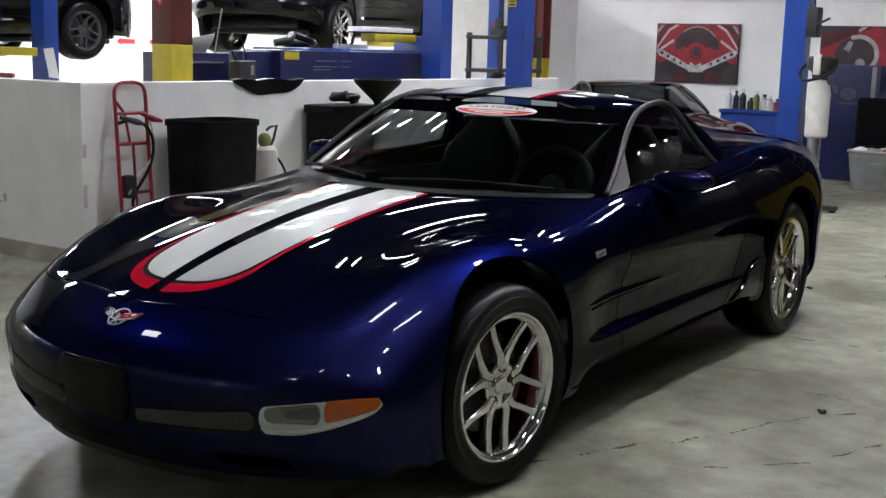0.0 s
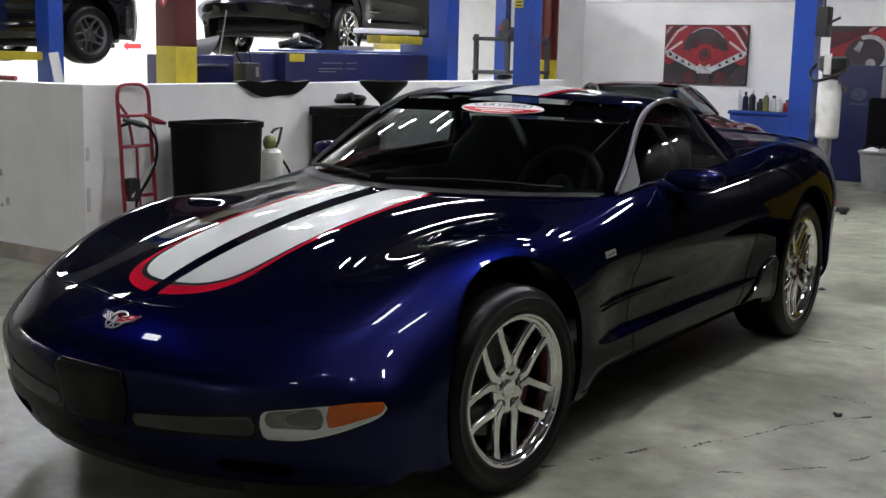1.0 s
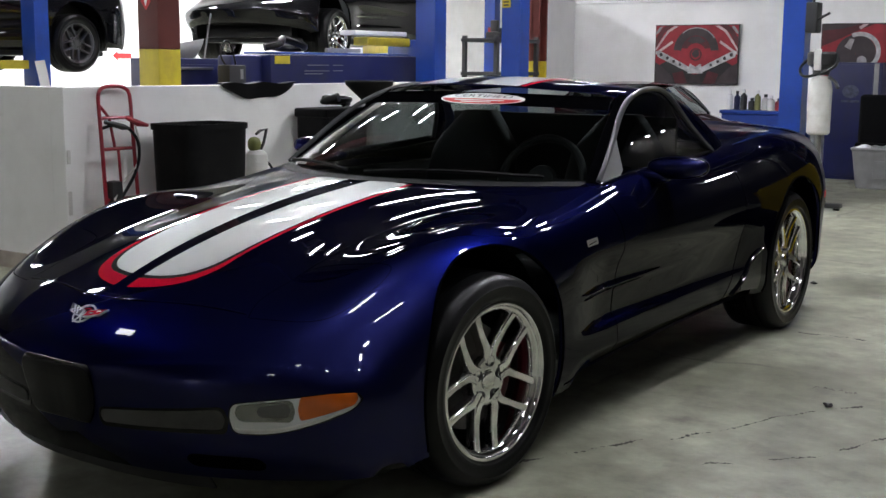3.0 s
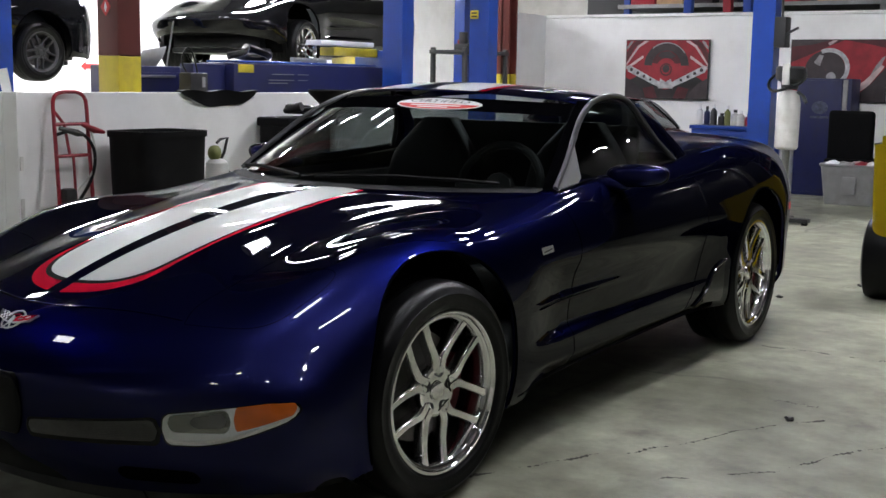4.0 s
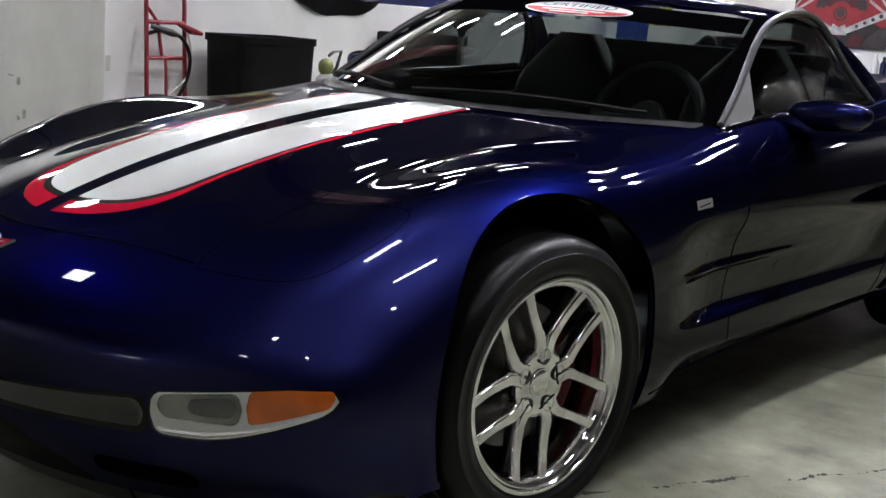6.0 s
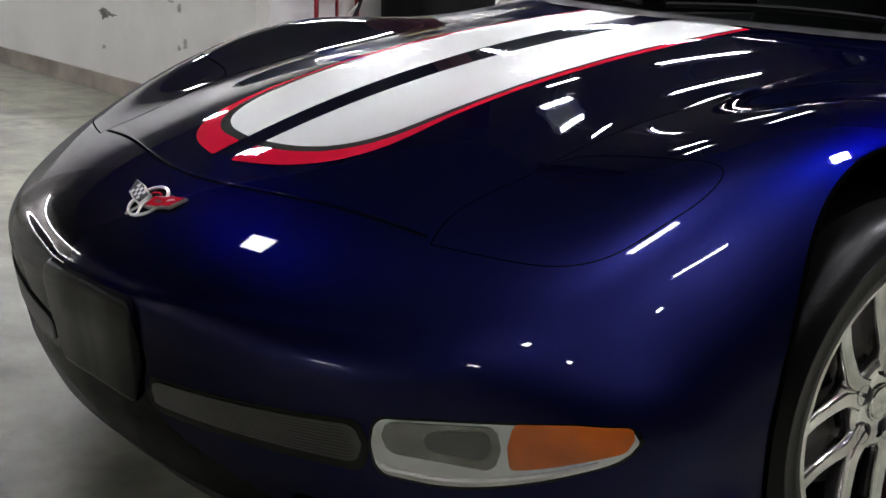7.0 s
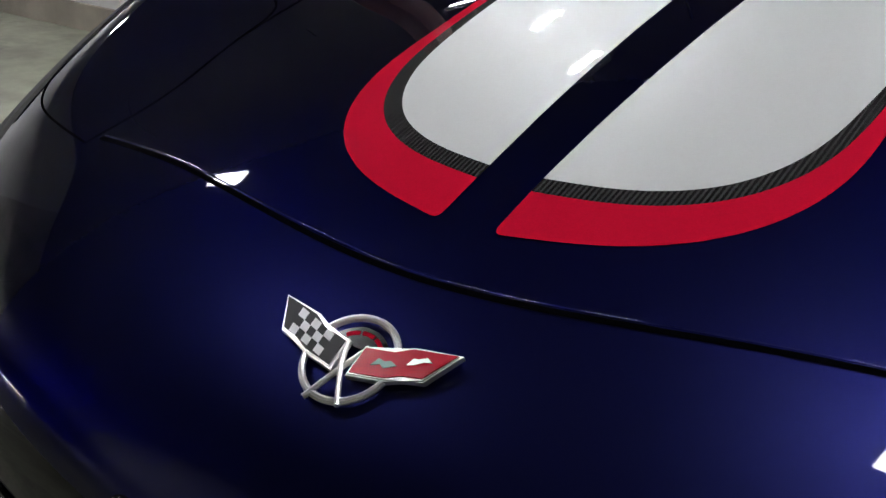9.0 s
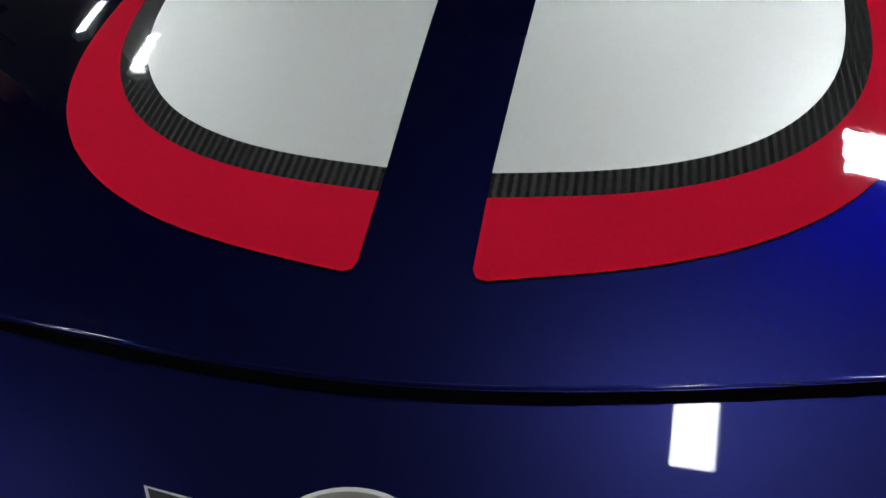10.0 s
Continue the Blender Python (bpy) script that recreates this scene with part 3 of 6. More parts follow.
def side_glass(side):
    def f(u, v):
        top = _rail[round(u * 60)]
        y = .90 + (1.92 - .90) * u
        sill = Vector((.735 - .01 * u, y, on_skin((.735 - .01 * u, y, 2), DOWN)[0].z - .01))
        if u < .02 or u > .98:
            sill = top.copy()
        p = sill.lerp(top, v)
        p.x += .012 * math.sin(math.pi * v)
        return Vector((p.x * side, p.y, p.z))
    return f


def ellipsoid(bm, c, r, p=2.0, nu=16, nv=24):
    def f(u, v):
        a, b = math.pi * (u - .5), 2 * math.pi * v
        q = lambda t: math.copysign(abs(t) ** (2 / p), t)
        return Vector((c[0] + r[0] * q(math.cos(a)) * q(math.cos(b)), c[1] + r[1] * q(math.cos(a)) * q(math.sin(b)), c[2] + r[2] * q(math.sin(a))))
    grid(f, nu, nv, bm, close_v=True)
    bmesh.ops.remove_doubles(bm, verts=bm.verts, dist=1e-5)
    bmesh.ops.recalc_face_normals(bm, faces=bm.faces)
    return bm


_cut = _whole.copy()
cut_shell(_cut)
SHELL_ME = mesh_from("body", _cut, M_BLUE)
_cut = shell_mesh(170, 130)
cut_shell(_cut)
SHELL_LOW = mesh_from("body", _cut, M_BLUE)


def base_car(label, paint, m, category="sports car"):
    """Body, cabin, glass and wheels, common to the low sports cars in the workshop."""
    car = thing("sports_car", label, category, m)
    me = SHELL_ME if paint is M_BLUE else SHELL_LOW.copy()
    me.materials[0] = paint
    body = new("body", me)
    body.parent = car
    part("roof", thicken(grid(roof, 24, 32), .004), paint, car)
    part("windshield", grid(lambda u, v: windscreen(u * .975, .022 + .956 * v), 20, 40), M_GLASS, car, "clear raked windshield")
    for s in (-1, 1):
        part("front_pillar", thicken(grid(lambda u, v, s=s: windscreen(u, .5 + s * (.478 + .024 * v)) + Vector((0, -.003, .006)), 20, 4), .006), M_SEAM, car, "black windshield pillar trim")
    part("rear_window", grid(backlight, 14, 32), M_GLASS if paint is M_BLUE else M_TINT, car)
    for s in (-1, 1):
        part("side_window", grid(side_glass(s), 60, 12), M_SIDEGLASS, car, "clear side window")
        rail = [(p.x * s, p.y, p.z) for p in _rail]
        part("window_frame", tube([(x + .006 * s, y, z + .004) for x, y, z in rail], .011, 8), M_FRAME, car, "satin grey window frame")

        def sail(u, v, s=s):
            a = _rail[round((.80 + .2 * v) * 60)]
            c = backlight(v ** .8, 1.0 if s > 0 else 0.0)
            a = Vector((a.x * s, a.y, a.z))
            p = a.lerp(c, u)
            p.x += s * .012 * math.sin(math.pi * u)
            return p
        part("rear_pillar", thicken(grid(sail, 8, 14), .003), paint, car)
    # underbody and inner arches
    bm = boxes((-.64, -.45, .14, .64, 3.2, .20), (-.58, -.5, .2, .58, .55, .55), (-.60, 2.2, .2, .60, 3.3, .80), bevel=.02)
    part("underbody", bm, M_PLASTIC, car, "black underbody")
    for y, z, r in ARCHES:
        for s in (-1, 1):
            def arch(u, v, y=y, z=z, r=r, s=s):
                a = radians(-28 + 236 * v)
                return Vector((s * (.50 + .29 * u), y + (r + .004) * math.cos(a), z + (r + .004) * math.sin(a)))
            part("arch_liner", grid(arch, 2, 40), M_LINER, car, "dull black wheel arch liner")
            edge = []
            for q in range(141):
                a = radians(-24 + 228 * q / 140)
                ey, ez = y + (r + .001) * math.cos(a), z + (r + .001) * math.sin(a)
                hit = SKIN.ray_cast(Vector((s * 2, ey, ez)), INL if s > 0 else INR)[0]
                if hit and abs(hit.x) > .6 and ez > .2:
                    edge.append(hit)
            part("arch_edge", tube(edge, .004, 6), M_SEAM, car)
    return car


def add_wheels(car, front, rear, steer=0.0):
    for s in (-1, 1):
        for y, r, w in ((0, FRONT_R, front), (2.654, REAR_R, rear)):
            m = Matrix.Translation((s * .745 if y == 0 else s * .752, y, r)) @ pose(0, 0, 0, 0, 0, (0 if s > 0 else 180) - (steer if y == 0 else 0))
            c = copy_thing(w, m)
            c.parent = car
            c.name = "wheel"


def drop_thing(ob):
    for o in list(ob.children_recursive) + [ob]:
        bpy.data.objects.remove(o)


wheel_front = make_wheel(FRONT_R, .238)
wheel_rear = make_wheel(REAR_R, .251)
wheel_dull = make_wheel(.325, .222, "dull grey alloy rim", M_DARKALLOY, M_ROTOR)

car = base_car("dark blue two-seat sports car with silver and red hood stripes", M_BLUE, None)
add_wheels(car, wheel_front, wheel_rear, 6.0)

# -- hood stripes: silver panels, carbon-look band, red band, mirrored about a blue gap
def gap(y):
    """Half the width of the blue gap between the stripes, which opens towards the windshield."""
    return .0245 * (1 + .85 * max(0, y + .68)) - .0015


STEPS = 700
WIDE = {-1: .965, 1: 1.0}  # left decal narrowed to suit the camera's view
GAP = gap(-.611)
OUT = [Vector((*p, 0)) for p in curve_points([(GAP, -.611, 0), (.085, -.600, 0), (.148, -.566, 0), (.184, -.512, 0), (.201, -.42, 0), (.210, -.20, 0), (.211, .10, 0), (.211, .44, 0)], STEPS + 1) for p in [p[:2]]]
BAND = spline([0, .12, .22, .35, .6, 1], [(.0172, .069), (.0165, .052), (.0140, .031), (.009, .021), (.006, .020), (.004, .017)])
_b = BAND(np.linspace(0, 1, STEPS + 1))


def out_normal(i):
    d = OUT[min(i + 1, STEPS)] - OUT[max(i - 1, 0)]
    n = Vector((d.y, -d.x, 0)).normalized()
    return Vector((0, -1, 0)).lerp(n, min(1, i / (.07 * STEPS))).normalized()


def ring_point(i, k):
    """k = 0: edge of the silver, 1: edge of the carbon band, 2: edge of the red."""
    off = (0, _b[i][0], _b[i][1])[k]
    inner = OUT[i].x - GAP
    if k == 2 and inner < .007:
        off -= .007 - math.sqrt(max(0, .007 ** 2 - (.007 - inner) ** 2))
    return OUT[i] + out_normal(i) * off


for s in (-1, 1):
    def silver(u, v, s=s):
        p = OUT[round(u * STEPS)]
        g = gap(p.y)
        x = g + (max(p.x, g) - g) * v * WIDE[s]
        return (s * x, p.y, 2)
    draped_part("stripe", silver, STEPS, 10, DOWN, M_SILVER, car, "silver hood stripe")
    for name, mat, a, b, lab in (("stripe_band", M_CARBON, 0, 1, "dark carbon-pattern band"), ("stripe_border", M_RED, 1, 2, "red stripe border")):
        def band(u, v, s=s, a=a, b=b):
            i = round(u * STEPS)
            p = ring_point(i, a).lerp(ring_point(i, b), v)
            g = gap(p.y)
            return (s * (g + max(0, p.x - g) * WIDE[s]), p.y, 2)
        draped_part(name, band, STEPS, 4, DOWN, mat, car, lab)

# -- roof stripes
def roof_patch(x0, x1, name, mat, label):
    def f(u, v):
        a = x0 + (x1 - x0) * v
        p = roof(.012 + .976 * u, .5 + a / 1.18)
        return p + Vector((0, 0, .0012))
    part(name, grid(f, 24, 6), mat, car, label)


for s in (-1, 1):
    roof_patch(s * .052, s * .235, "roof_stripe", M_SILVER, "silver roof stripe")
    roof_patch(s * .243, s * .262, "roof_stripe_border", M_RED, "red roof stripe border")

# -- panel gaps
seam([(x, y, 2) for x, y in ((-.455, -.640), (-.33, -.668), (-.18, -.708), (0, -.735), (.18, -.708), (.33, -.668), (.455, -.640))], .0048, DOWN, car, "hood_gap", n=90)
edge = [on_skin(p, DOWN, -.0013)[0] for p in curve_points([(x, y + .0045, 2) for x, y in ((-.455, -.640), (-.33, -.668), (-.18, -.708), (0, -.735), (.18, -.708), (.33, -.668), (.455, -.640))], 120)]
part("hood_edge", tube(edge, .0019, 8), M_BLUE, car, "rounded front edge of the hood", angle=0)
for s in (-1, 1):
    # hidden headlamp door
    ring = [(.470, -.648), (.565, -.612), (.640, -.570), (.672, -.530), (.697, -.440), (.706, -.350), (.690, -.306), (.640, -.312), (.520, -.342), (.480, -.365), (.458, -.450), (.450, -.600)]
    pts = curve_points([(s * x, y, 2) for x, y in ring + ring[:1]], 97)
    seam(pts, .0022, DOWN, car, "headlamp_door_gap", n=120)
    seam([(s * x, y, 2) for x, y in ((.458, -.45), (.462, -.2), (.475, .1), (.50, .35), (.56, .50))], .0022, DOWN, car, "hood_gap", n=80)
    way = INL if s > 0 else INR
    seam([(s * 2, y, z) for y, z in ((.80, .80), (.815, .70), (.818, .5), (.815, .34), (.83, .24))], .004, way, car, "door_gap", n=60)
    seam([(s * 2, y, z) for y, z in ((1.93, .84), (1.96, .70), (1.95, .5), (1.88, .34), (1.78, .26))], .004, way, car, "door_gap", n=60)
    seam([(s * 2, y, z) for y, z in ((.42, .215), (.8, .232), (1.3, .25), (1.9, .272))], .005, way, car, "sill_gap", n=60)
    # side badge: a plain bright tablet with bars
    def badge(u, v, s=s):
        return (s * 2, .548 + .075 * u, .655 + .022 * v + .004 * u)
    b = draped_part("badge", badge, 8, 3, way, M_EMBLEM, car, "small chrome fender badge", .004)
    draped_part("badge_bar", lambda u, v, s=s: (s * 2, .556 + .055 * u, .660 + .003 * v + .008 * u), 6, 2, way, M_INK, b, "dark slanting bar", .0055)
    # rear side marker
    draped_part("side_marker", lambda u, v, s=s: (s * 2, 3.06 + .10 * u, .60 + .035 * v), 6, 3, way, M_ARROW, car, "red side marker", .003)
    # brake duct ahead of the rear wheel
    def duct(u, v, s=s):
        y = 1.99 + .20 * u
        return (s * 2, y, .27 + .17 * v * (.35 + .65 * u) + .02 * (1 - u))
    draped_part("brake_duct", duct, 10, 8, way, M_GLOSSBLACK, car, "black brake cooling duct", .004)
    part("duct_lip", tube([on_skin((s * 2, q[0], q[1]), way, .006)[0] for q in curve_points([(1.90, .285, 0), (2.02, .345, 0), (2.10, .420, 0), (2.19, .452, 0)], 16)], .006, 8), M_GLOSSBLACK, car)


# -- cowl, wipers
def cowl(u, v):
    x = -.70 + 1.40 * v
    y0 = .415 + .41 * (x / .73) ** 2
    return (x, y0 + (screen_base(x) + .03 - y0) * u, 2)


draped_part("cowl", cowl, 4, 50, DOWN, M_COWL, car, "black plastic cowl below the windshield", .003)
for x0, x1 in ((-.62, -.10), (-.02, .58)):
    pts = []
    for i in range(17):
        x = x0 + (x1 - x0) * i / 16
        y = screen_base(x) + .015 + .02 * math.sin(math.pi * i / 16)
        p = on_skin((x, y, 2), DOWN, .022)[0]
        pts.append(p + Vector((0, 0, .012 * math.sin(math.pi * i / 16))))
    part("wiper", tube(pts, .007, 6), M_COWL, car, "black wiper arm")

# -- nose: grille openings, lamps, plate panel, lower intakes
def rounded(u, lo, hi, r):
    """Half height of a rounded bar at u."""
    e = min(u - lo, hi - u)
    return 1.0 if e >= r else math.sqrt(max(0.0, 1 - ((r - e) / r) ** 2))


def bar_shape(top, bottom, x0, x1, r):
    """A long opening with round ends between two edge lines z(x)."""
    def f(u, v, s=1):
        x = x0 + (x1 - x0) * u
        k = .12 + .88 * rounded(x, x0, x1, r)
        m, h = (top(x) + bottom(x)) / 2, (top(x) - bottom(x)) / 2 * k
        return (s * x, -2, m + (2 * v - 1) * h)
    return f


lin = lambda xa, za, xb, zb: (lambda x: za + (zb - za) * (x - xa) / (xb - xa))
# GR reaches below GRIN: a dark band painted for the recess's depth
GR = bar_shape(lin(.16, .337, .53, .376), lin(.16, .281, .53, .299), .145, .530, .02)
GRIN = bar_shape(lin(.16, .331, .53, .369), lin(.16, .294, .53, .312), .155, .521, .02)
LAMP = bar_shape(lambda x: .384 + .030 * min(1, (x - .53) / .22), lambda x: .300 + .072 * max(0, (x - .60) / .205) ** 1.7, .530, .810, .022)
LAMPIN = bar_shape(lambda x: .381 + .030 * min(1, (x - .53) / .22), lambda x: .304 + .072 * max(0, (x - .60) / .205) ** 1.7, .534, .806, .021)
AMB = bar_shape(lambda x: .3825 + .030 * min(1, (x - .53) / .22), lambda x: .343 + .040 * max(0, (x - .69) / .11) ** 1.25, .689, .802, .008)
FOG = bar_shape(lambda x: .3815 + .016 * (x - .55) / .12, lambda x: .337 + .004 * (x - .55), .548, .682, .018)
BOWL_SHADE = bar_shape(lambda x: .3785 + .014 * (x - .60) / .08, lambda x: .350 + .004 * (x - .60), .598, .672, .016)
M_MESH = surface("intake_mesh", (.105, .105, .093), .5, .2, var=.2, scale=20, bump=.3, bump_scale=300)
for s in (-1, 1):
    draped_part("grille_surround", lambda u, v, s=s: GR(u, v, s), 60, 8, AFT, M_GLOSSBLACK, car, "dark grille surround standing in for the recess shade", .0012)
    g = draped_part("grille", lambda u, v, s=s: GRIN(u, v, s), 60, 8, AFT, M_MESH, car, "fine dark grille with thin slats", .0026)
    for k in range(11):
        z = (k + .6) / 11.2
        pts = [on_skin(GRIN(.02 + .96 * i / 24, z, s), AFT, .0045)[0] for i in range(25)]
        part("slat", tube(pts, .0011, 5), M_MESH, g)
    lampb = draped_part("front_lamp", lambda u, v, s=s: LAMP(u, v, s), 60, 10, AFT, M_GLOSSBLACK, car, "clear front lamp with amber turn signal", .001)
    draped_part("reflector", lambda u, v, s=s: LAMPIN(u, v, s), 60, 10, AFT, M_REFLECT, lampb, "bright lamp reflector", .0016)
    draped_part("fog_lamp", lambda u, v, s=s: FOG(u, v, s), 30, 10, AFT, M_FOG, lampb, "grey fog lamp bowl", .0028)
    # shade inside the fog lamp bowl, laid on as a darker patch
    draped_part("bowl", lambda u, v, s=s: BOWL_SHADE(u, v, s), 24, 8, AFT, M_DARKALLOY, lampb, "darker patch for the shade inside the fog lamp bowl", .0036)
    draped_part("turn_signal", lambda u, v, s=s: AMB(u, v, s), 40, 10, AFT, M_AMBER, lampb, "amber turn signal", .0036)
    part("reflector_lip", tube([on_skin(LAMPIN(.04 + .86 * i / 24, .09, s), AFT, .0005)[0] for i in range(25)], .0050, 8), M_EMBLEM, lampb, "bright lower edge of the reflector")
    me_l = draped_part("lens", lambda u, v, s=s: LAMPIN(u, v, s), 60, 10, AFT, M_LAMPGLASS, lampb, "clear plastic lens", .0075)
    me_l.visible_shadow = False
    # lower round brake intake
    LOW = bar_shape(lambda x: .235, lambda x: .195, .40, .60, .03)
    draped_part("lower_intake", lambda u, v, s=s: LOW(u, v, s), 40, 8, AFT, M_SEAM, car, "dark lower intake", .0015)
M_PANEL = surface("dark_gloss_panel", (.003, .003, .005), .16, rough_var=.05, spec=.18)
PLATE = bar_shape(lambda x: .449, lambda x: .278, -.150, .150, .030)


def plate_panel(u, v):
    """A proud panel with a thick rounded edge."""
    p = PLATE(u, v)
    p = (p[0] * (1 - .16 * min(1, max(0, (.449 - p[2]) / .17)) ** 1.5), p[1], p[2])
    e = min(min(u, 1 - u) * .296, min(v, 1 - v) * .187)
    k = 1 - max(0, 1 - e / .012) ** 2
    return on_skin(p, AFT, .0005 + .0095 * math.sqrt(max(0, k)))[0]


def eased(t):
    """Steps that crowd at both ends."""
    return .5 - .5 * math.cos(math.pi * t)


part("plate_panel", grid(lambda u, v: plate_panel(eased(u), eased(v)), 60, 44), M_PANEL, car, "glossy dark front plate panel with a rounded edge", angle=0)
part("front_lip", thicken(grid(lambda u, v: on_skin((-.42 + .84 * v, -2, .166), AFT, .0)[0] + Vector((0, .02 + .03 * u, -.05 * u - .004)), 3, 60), .006), M_PLASTIC, car, "black lower air dam")

# -- nose emblem: ring, crossed staffs and two flags
E_O, E_N = on_skin((0, -.813, 2), DOWN)
E_B = (Vector((0, 1, 0)) - E_N * E_N.y).normalized()
E_A = Vector((1, 0, 0))
EM = Matrix.Translation(E_O + E_N * .002) @ Matrix((E_A, E_B, E_N)).transposed().to_4x4()
emblem = thing("emblem", "chrome crossed-flag nose emblem", "")
emblem.parent = car
emblem.matrix_basis = EM
part("ring", tube([(.034 * math.cos(a), .007 + .034 * math.sin(a), .003) for a in np.linspace(0, 2 * math.pi, 49)[:-1]], .0027, 8, closed=True), M_EMBLEM, emblem)
FLAG = [(.0085, -.004), (.0087, .017), (.030, .021), (.042, .028), (.0735, .034), (.0596, .010), (.045, .0065), (.034, .001)]


def grow(poly, d):
    cx, cy = sum(p[0] for p in poly) / len(poly), sum(p[1] for p in poly) / len(poly)
    out = []
    n = len(poly)
    for i in range(n):
        a, b, c = Vector(poly[i - 1]), Vector(poly[i]), Vector(poly[(i + 1) % n])
        n1 = Vector(((b - a).y, -(b - a).x)).normalized()
        n2 = Vector(((c - b).y, -(c - b).x)).normalized()
        if n1.dot(b - Vector((cx, cy))) < 0:
            n1.negate()
        if n2.dot(b - Vector((cx, cy))) < 0:
            n2.negate()
        m_ = (n1 + n2)
        m_ = m_ / max(.6, m_.length_squared / 2)
        out.append((b.x + m_.x * d, b.y + m_.y * d))
    return out


for s, mat, lab in ((1, M_ENAMEL, "red flag"), (-1, M_INK, "black and white chequered flag")):
    poly = [(s * x, y) for x, y in FLAG]
    part("flag_edge", prism(grow(poly, .0022), .0055, m=Matrix.Translation((0, 0, .001)), bevel=.0012), M_EMBLEM, emblem, angle=60)
    fl = part("flag", prism(poly, .0010, m=Matrix.Translation((0, 0, .0062))), mat, emblem, lab)
    if s < 0:
        for r in range(3):
            for c in range(5):
                if (r + c) % 2 == 0:
                    u0, v0 = .15 + c * .145, r / 3
                    bl, tl = Vector((-.012, -.003)).lerp(Vector((-.060, .0105)), u0), Vector((-.012, .016)).lerp(Vector((-.062, .031)), u0)
                    br, tr = Vector((-.012, -.003)).lerp(Vector((-.060, .0105)), u0 + .145), Vector((-.012, .016)).lerp(Vector((-.062, .031)), u0 + .145)
                    q = [bl.lerp(tl, v0), br.lerp(tr, v0), br.lerp(tr, v0 + .33), bl.lerp(tl, v0 + .33)]
                    part("check", prism([tuple(p) for p in q], .0005, m=Matrix.Translation((0, 0, .0073))), M_PAPERWHITE, fl)
    else:
        part("flag_mark", prism([(.020, .006), (.026, .009), (.030, .007), (.038, .012), (.032, .014), (.028, .012), (.023, .013)], .0004, m=Matrix.Translation((0, 0, .0073))), M_DARKALLOY, fl, "small plain grey mark")
        part("flag_mark", prism([(.044, .015), (.049, .017), (.054, .021), (.060, .0225), (.055, .025), (.050, .022), (.046, .021)], .0004, m=Matrix.Translation((0, 0, .0073))), M_EMBLEM, fl, "small plain silver mark")
part("staff", tube([(.0095, .019, .004), (0, -.002, .005), (-.0125, -.031, .004)], .0021, 8), M_EMBLEM, emblem)
part("staff", tube([(-.0095, .019, .004), (0, -.002, .006), (.0145, -.028, .004)], .0021, 8), M_EMBLEM, emblem)
part("crest", prism([(.027 * math.cos(a), .007 + .027 * math.sin(a)) for a in np.linspace(.5, math.pi - .5, 14)] + [(-.017, .017), (.017, .017)], .002), M_GLOSSBLACK, emblem, "dark crest with a red bar")
for a0 in (.75, 1.30, 1.85):
    arcs = [(r * math.cos(a0 + q * .45 / 6), .007 + r * math.sin(a0 + q * .45 / 6)) for r, w in ((.0235, 1), (.0205, -1)) for q in (range(7) if w > 0 else range(6, -1, -1))]
    part("crest_bar", prism(arcs, .0026), M_RED, emblem)

# -- windshield sticker
def on_screen(x, b, lift=.0025):
    """x across the car, b metres down from the top edge of the glass."""
    u = 1 - b / .70
    half = .73 + (.585 - .73) * u
    return windscreen(u, .5 + x / (2 * half)) + Vector((0, -.38, .92)) * lift


def oval(cx, cb, rx, rb, name, mat, parent, lift, label="", n=40, half=None):
    bm = bmesh.new()
    a0, a1 = (0, 2 * math.pi) if half is None else half
    rows = []
    for k in range(5):
        r = k / 4
        rows.append([bm.verts.new(on_screen(cx + rx * r * math.cos(a0 + (a1 - a0) * i / n), cb - rb * r * math.sin(a0 + (a1 - a0) * i / n), lift)) for i in range(n + 1)])
    for a, b in zip(rows, rows[1:]):
        for i in range(n):
            bm.faces.new((a[i], b[i], b[i + 1], a[i + 1]))
    bmesh.ops.remove_doubles(bm, verts=bm.verts, dist=1e-6)
    bmesh.ops.recalc_face_normals(bm, faces=bm.faces)
    return part(name, bm, mat, parent, label)


part("shade_band", grid(lambda u, v: windscreen(.80 + .172 * u, .03 + .94 * v) + Vector((0, -.38, .92)) * .0008, 6, 40), M_SEAM, car, "black shade band along the top of the windshield")
DEC = (.134, .090)
oval(*DEC, .167, .054, "sticker", M_PAPERWHITE, car, .0025, "oval white and red windshield sticker")
oval(DEC[0], DEC[1] + .002, .158, .047, "sticker_red", M_ARROW, car, .0035, "red lower half", half=(math.pi, 2 * math.pi))
for x0, x1, b in ((-.095, .10, .013), (-.06, .06, .029)):
    part("sticker_bar", grid(lambda u, v, x0=x0, x1=x1, b=b: on_screen(DEC[0] + x0 + (x1 - x0) * u, DEC[1] + b + .009 * v, .0045), 12, 1), M_PAPERWHITE, car)


def lettering(text, size, place, mat, parent, name="lettering"):
    """Raised letters: place maps a flat (x, y) to the surface."""
    cu = bpy.data.curves.new(name, "FONT")
    cu.body, cu.size, cu.align_x, cu.align_y = text, size, "CENTER", "CENTER"
    ob = bpy.data.objects.new(name, cu)
    me = bpy.data.meshes.new_from_object(ob)
    bpy.data.objects.remove(ob)
    bpy.data.curves.remove(cu)
    for v in me.vertices:
        v.co = place(v.co.x, v.co.y)
    me.materials.clear()
    me.materials.append(mat)
    o = new(name, me)
    o.parent = parent
    return o


lettering("CERTIFIED", .052, lambda x, y: on_screen(DEC[0] + x * .98, DEC[1] - .022 - y * .75, .0045), M_INK, car, "sticker_letters")

